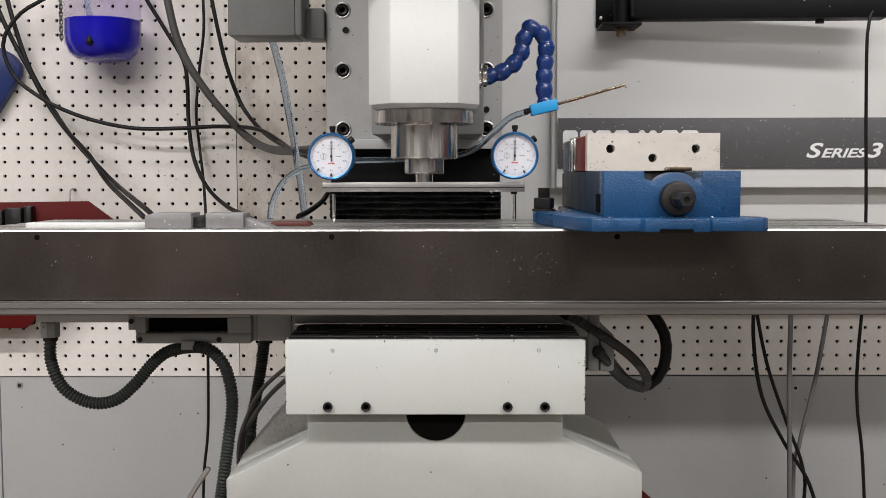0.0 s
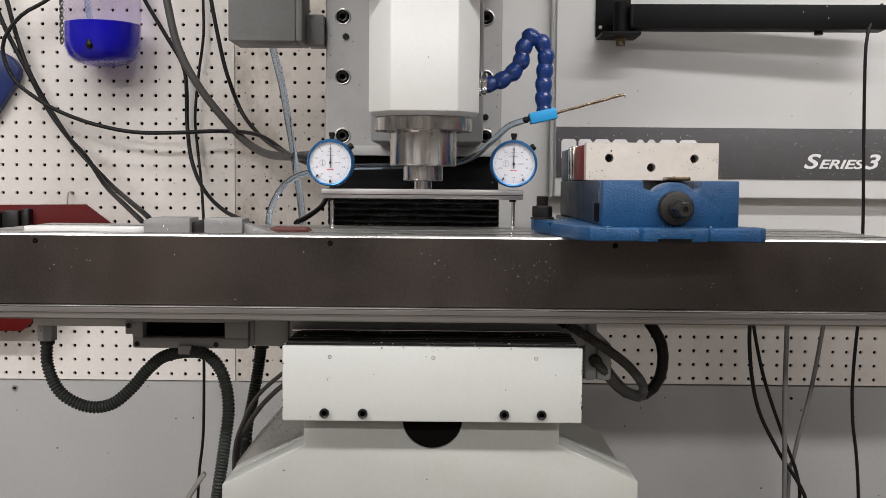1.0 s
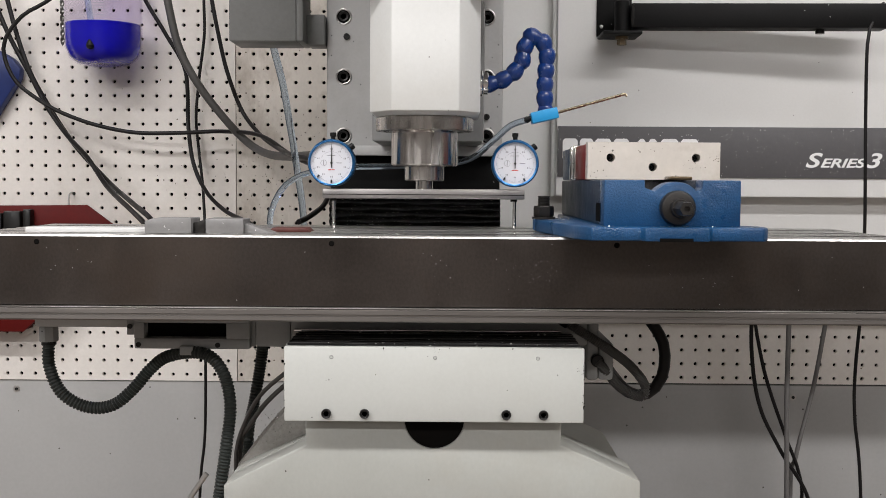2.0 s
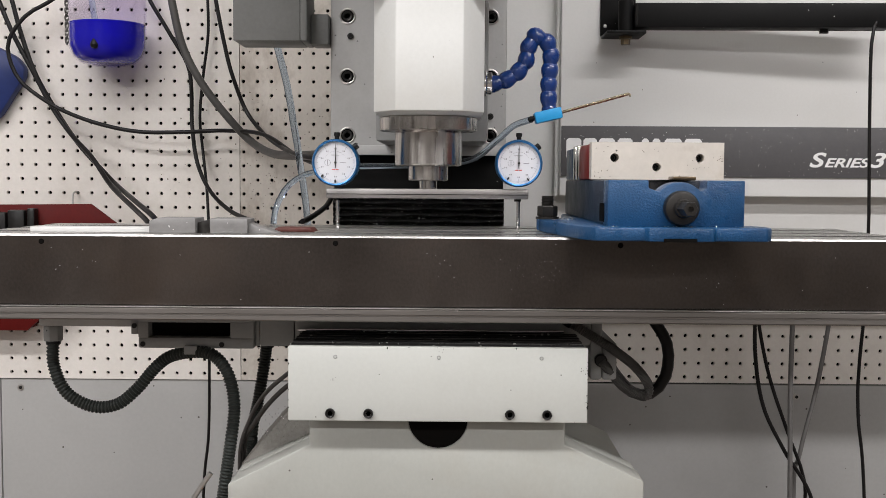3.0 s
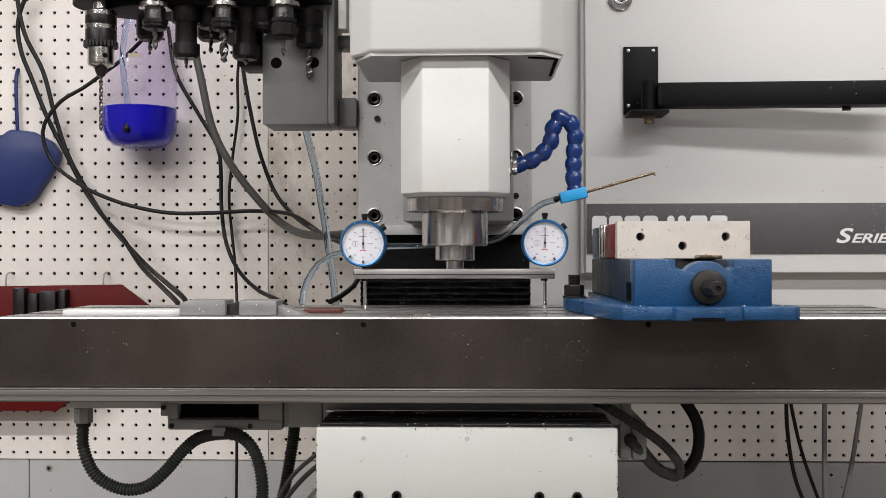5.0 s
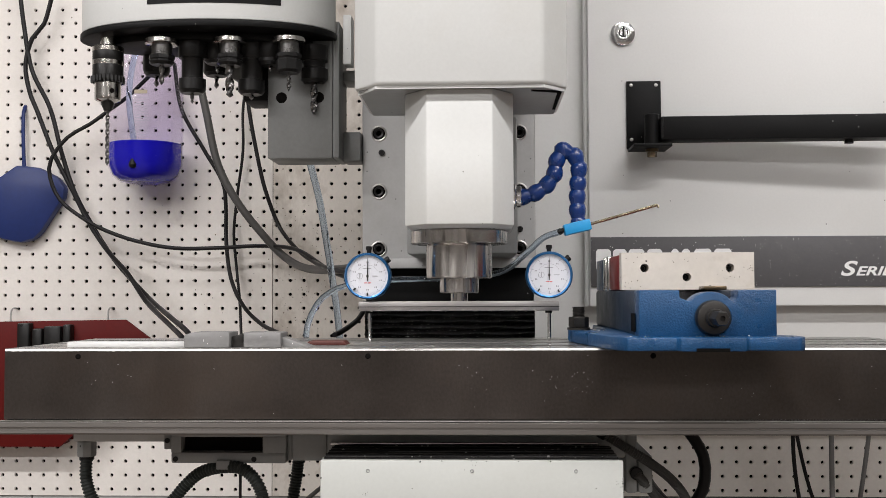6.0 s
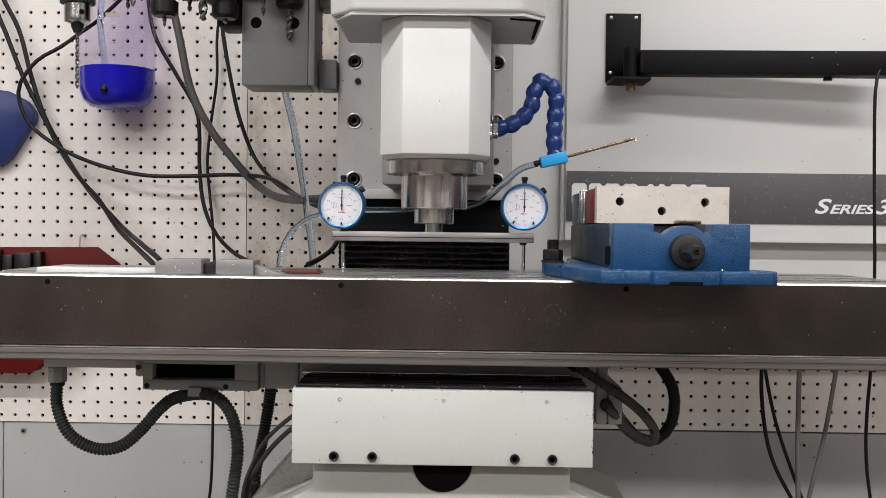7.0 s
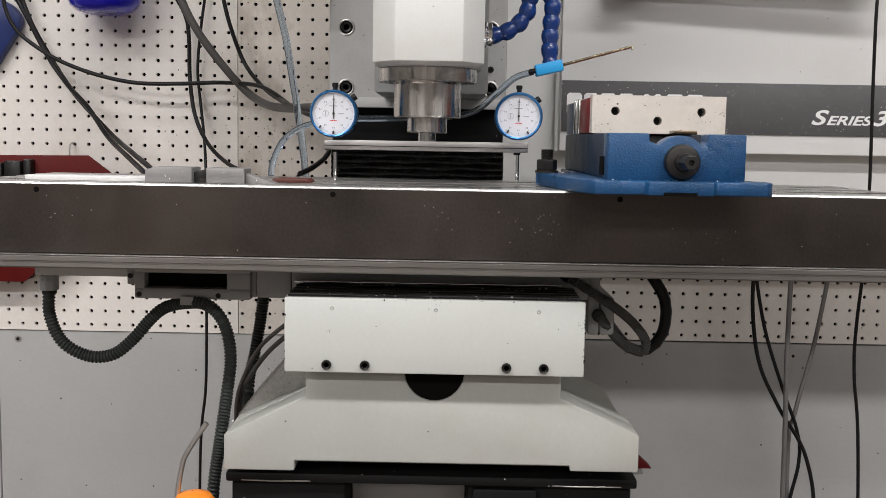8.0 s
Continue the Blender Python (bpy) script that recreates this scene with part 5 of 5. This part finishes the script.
for k, (bx, bw, bz) in enumerate(((-0.880, 0.020, 0.990), (-0.800, 0.022, 0.996), (-0.775, 0.018, 0.986), (-0.748, 0.030, 0.990), (-0.722, 0.014, 0.993))):
    t = thing("tool_grip", (bx, 0.858, 0.95), "black tool handle hooked over the red tray", "hand tool", "tools on the red tray")
    part("grip", box(bx - bw / 2, bx + bw / 2, 0.848, 0.8695, 0.90, bz, 0.003), BLACK_STEEL, t)
for hx, hz in ((-0.848, 1.020), (-0.668, 1.020), (-0.690, 0.985)):
    hk = thing("peg_hook", (hx, 0.93, hz), "bent zinc pegboard hook", "hook", "pegboard hooks")
    part("wire", sweep([(hx, 0.937, hz), (hx, 0.922, hz + 0.002), (hx + 0.0005, 0.907, hz - 0.003), (hx + 0.001, 0.904, hz - 0.020), (hx + 0.0015, 0.904, hz - 0.040)], 0.0017, 8), ALU_SCREW, hk)
pad = thing("paddle", (-0.83, 0.92, 1.22), "navy blue plastic paddle hanging by its thin handle on the pegboard", "paddle")
part("blade", prism([(-0.842, 1.285), (-0.800, 1.280), (-0.765, 1.262), (-0.7505, 1.243), (-0.7525, 1.225), (-0.795, 1.160), (-0.808, 1.148), (-0.832, 1.1415), (-0.865, 1.148), (-0.915, 1.165), (-0.935, 1.185), (-0.925, 1.215), (-0.875, 1.262)], "y", 0.905, 0.929, 0.006), PAD_BLUE, pad)
part("handle", sweep([(-0.832, 0.918, 1.283), (-0.834, 0.918, 1.33), (-0.836, 0.922, 1.385), (-0.836, 0.936, 1.401)], 0.0036, 8), PAD_BLUE, pad)

# ---- swarf: loose bright chips on the level surfaces ----
rng = random.Random(7)


def swarf(name, spots, count, label, material):
    """Curled flakes strewn over rectangles x0, x1, y0, y1 at the heights given at both x ends."""
    verts, faces = [], []
    for x0, x1, y0, y1, za, zb in spots:
        for _ in range(count):
            u = rng.random()
            x, y, z = x0 + (x1 - x0) * u, y0 + (y1 - y0) * rng.random() ** 1.3, za + (zb - za) * u
            size, turn = rng.uniform(0.0004, 0.0012), rng.random() * 6.3
            n = len(verts)
            c, d = math.cos(turn) * size, math.sin(turn) * size
            lift = rng.uniform(0.0003, 0.0012)
            verts.extend(((x - c, y - d, z), (x + d * 0.4, y - c * 0.4, z + lift), (x + c, y + d, z + lift * 0.6), (x - d * 0.4, y + c * 0.4, z)))
            faces.extend(((n, n + 1, n + 2), (n, n + 2, n + 3), (n, n + 3, n + 1), (n + 1, n + 3, n + 2)))
    me = bpy.data.meshes.new(name)
    me.from_pydata(verts, [], faces)
    me.materials.append(material)
    return tagged(new(name, me), label, "metal chips", kind="stuff")


swarf("metal_chips", [(-0.44, 0.45, 0.003, 0.045, 0.9931, 0.9931), (0.30, 0.455, 0.065, 0.235, 0.9931, 0.9931)], 90, "bright metal chips strewn over the table", ALU_SCREW)
swarf("metal_chips", [(-0.139, 0.146, 0.018, 0.10, 0.8858, 0.8862)], 110, "bright metal chips on the way bellows", CHROME)
swarf("metal_chips", [(-0.208, -0.130, 0.055, 0.105, 0.740, 0.7795), (0.135, 0.209, 0.055, 0.105, 0.7815, 0.7475)], 170, "grey metal chips on the shoulders of the base", ALU_SCREW)
swarf("metal_chips", [(0.14, 0.30, -0.065, -0.052, 1.0058, 1.0058), (0.112, 0.15, 0.10, 0.16, 1.0058, 1.0058)], 60, "bright metal chips on the foot of the vise", ALU_SCREW)
swarf("metal_chips", [(-0.055, 0.035, 0.115, 0.135, 1.1142, 1.1142)], 40, "dark metal chips on the spindle flange", BLACK_STEEL)
cable([(-0.168, 0.30, 0.9945), (-0.160, 0.34, 1.000), (-0.150, 0.40, 1.012), (-0.142, 0.44, 1.030), (-0.12, 0.462, 1.045)], 0.0034, CABLE, "short black cable end beside the column bellows", group="cables at the column")
swarf("metal_chips", [(-0.14, 0.082, 0.4085, 0.4118, z, z) for z in (1.0205, 1.0163, 1.0122, 1.0081, 1.0040, 0.9999, 0.9958, 0.9917, 0.9876, 0.9835)], 55, "bright metal chips on the folds of the column bellows", ALU_SCREW)


def paint_chips():
    """Bare dark nicks along the edges of the saddle cover."""
    bm = bmesh.new()
    for k in range(24):
        if k < 15:
            x, z = 0.1492 - rng.random() * 0.0016, 0.816 + 0.066 * rng.random()
        elif k < 20:
            x, z = -0.139 + 0.286 * rng.random(), 0.8852 - rng.random() * 0.0010
        else:
            x, z = -0.1408 + rng.random() * 0.001, 0.816 + 0.066 * rng.random()
        w, h = rng.uniform(0.0003, 0.0008), rng.uniform(0.0003, 0.0012)
        bm.faces.new([bm.verts.new((x + a * w, 0.0078, z + b * h)) for a, b in ((-1, -0.6), (0.2, -1), (1, 0.1), (0.4, 0.9), (-0.7, 0.6))])
    return bm


tagged(part("paint_chips", paint_chips(), BLACK_STEEL, cover, smooth=False), kind="stuff")


def face_flecks(label, clusters, low, high, y, material, big=1.0):
    """Flecks stuck to an upright face, strewn about each centre x, z with a spread and a count."""
    verts, faces = [], []
    for mx, mz, spread, count in clusters:
        for _ in range(count):
            x, z = rng.gauss(mx, spread), rng.gauss(mz, spread * 0.7)
            if low < z < high:
                a, b, turn = big * rng.uniform(0.0002, 0.0007), big * rng.uniform(0.00015, 0.0004), rng.random() * 3.1
                c, d = math.cos(turn), math.sin(turn)
                n = len(verts)
                verts.extend((x + u * a * c - v * b * d, y - w, z + u * a * d + v * b * c) for u, v, w in ((-1, 0, 0), (0, -1, 0.0003), (1, 0, 0), (0, 1, 0.0002)))
                faces.append((n, n + 1, n + 2, n + 3))
    me = bpy.data.meshes.new("metal_flecks")
    me.from_pydata(verts, [], faces)
    me.materials.append(material)
    return tagged(new("metal_flecks", me), label, "metal chips", kind="stuff")


face_flecks("pale metal flecks stuck to the table face", [(0.094, 0.960, 0.012, 22), (0.006, 0.965, 0.010, 7), (-0.345, 0.965, 0.008, 6), (0.268, 0.948, 0.010, 6), (0.06, 0.955, 0.10, 14), (-0.2, 0.955, 0.12, 6)], 0.927, 0.990, -0.0003, PLAIN_WHITE)
face_flecks("bright metal chips caught on the grimy base behind the cable looms", [(-0.160, 0.792, 0.012, 70), (-0.175, 0.775, 0.010, 40)], 0.752, 0.806, 0.1082, CHROME, 1.4)
face_flecks("white flecks stuck to the dark name band", [(0.42, 1.090, 0.08, 26), (0.53, 1.095, 0.06, 16), (0.25, 1.118, 0.05, 10)], 1.056, 1.123, 0.4973, LETTER, 1.3)
face_flecks("dark chipped paint along the lower rim of the spindle housing", [(-0.035, 1.1152, 0.010, 16), (0.012, 1.1152, 0.012, 18)], 1.1146, 1.1165, 0.0449, BLACK_STEEL, 2.0)
face_flecks("dark smudges and nicks on the jaw plate", [(0.172, 1.0825, 0.008, 12), (0.212, 1.0835, 0.010, 10), (0.262, 1.0640, 0.006, 10), (0.283, 1.0700, 0.003, 10), (0.165, 1.0545, 0.006, 9)], 1.0495, 1.0850, 0.0577, OIL, 1.5)
face_flecks("small dark nicks in the enamel of the way cover", [(-0.0965, 0.8535, 0.0014, 5), (0.010, 0.8842, 0.0030, 6), (0.143, 0.8640, 0.0020, 5)], 0.815, 0.8852, 0.0077, BLACK_STEEL, 1.3)
face_flecks("brown oil spatter on the pegboard", [(-0.352, 1.180, 0.022, 22), (-0.300, 1.060, 0.045, 50), (-0.255, 1.140, 0.035, 30), (-0.325, 0.990, 0.030, 30), (-0.45, 1.05, 0.08, 26)], 0.95, 1.25, 0.9297, OIL, 2.2)
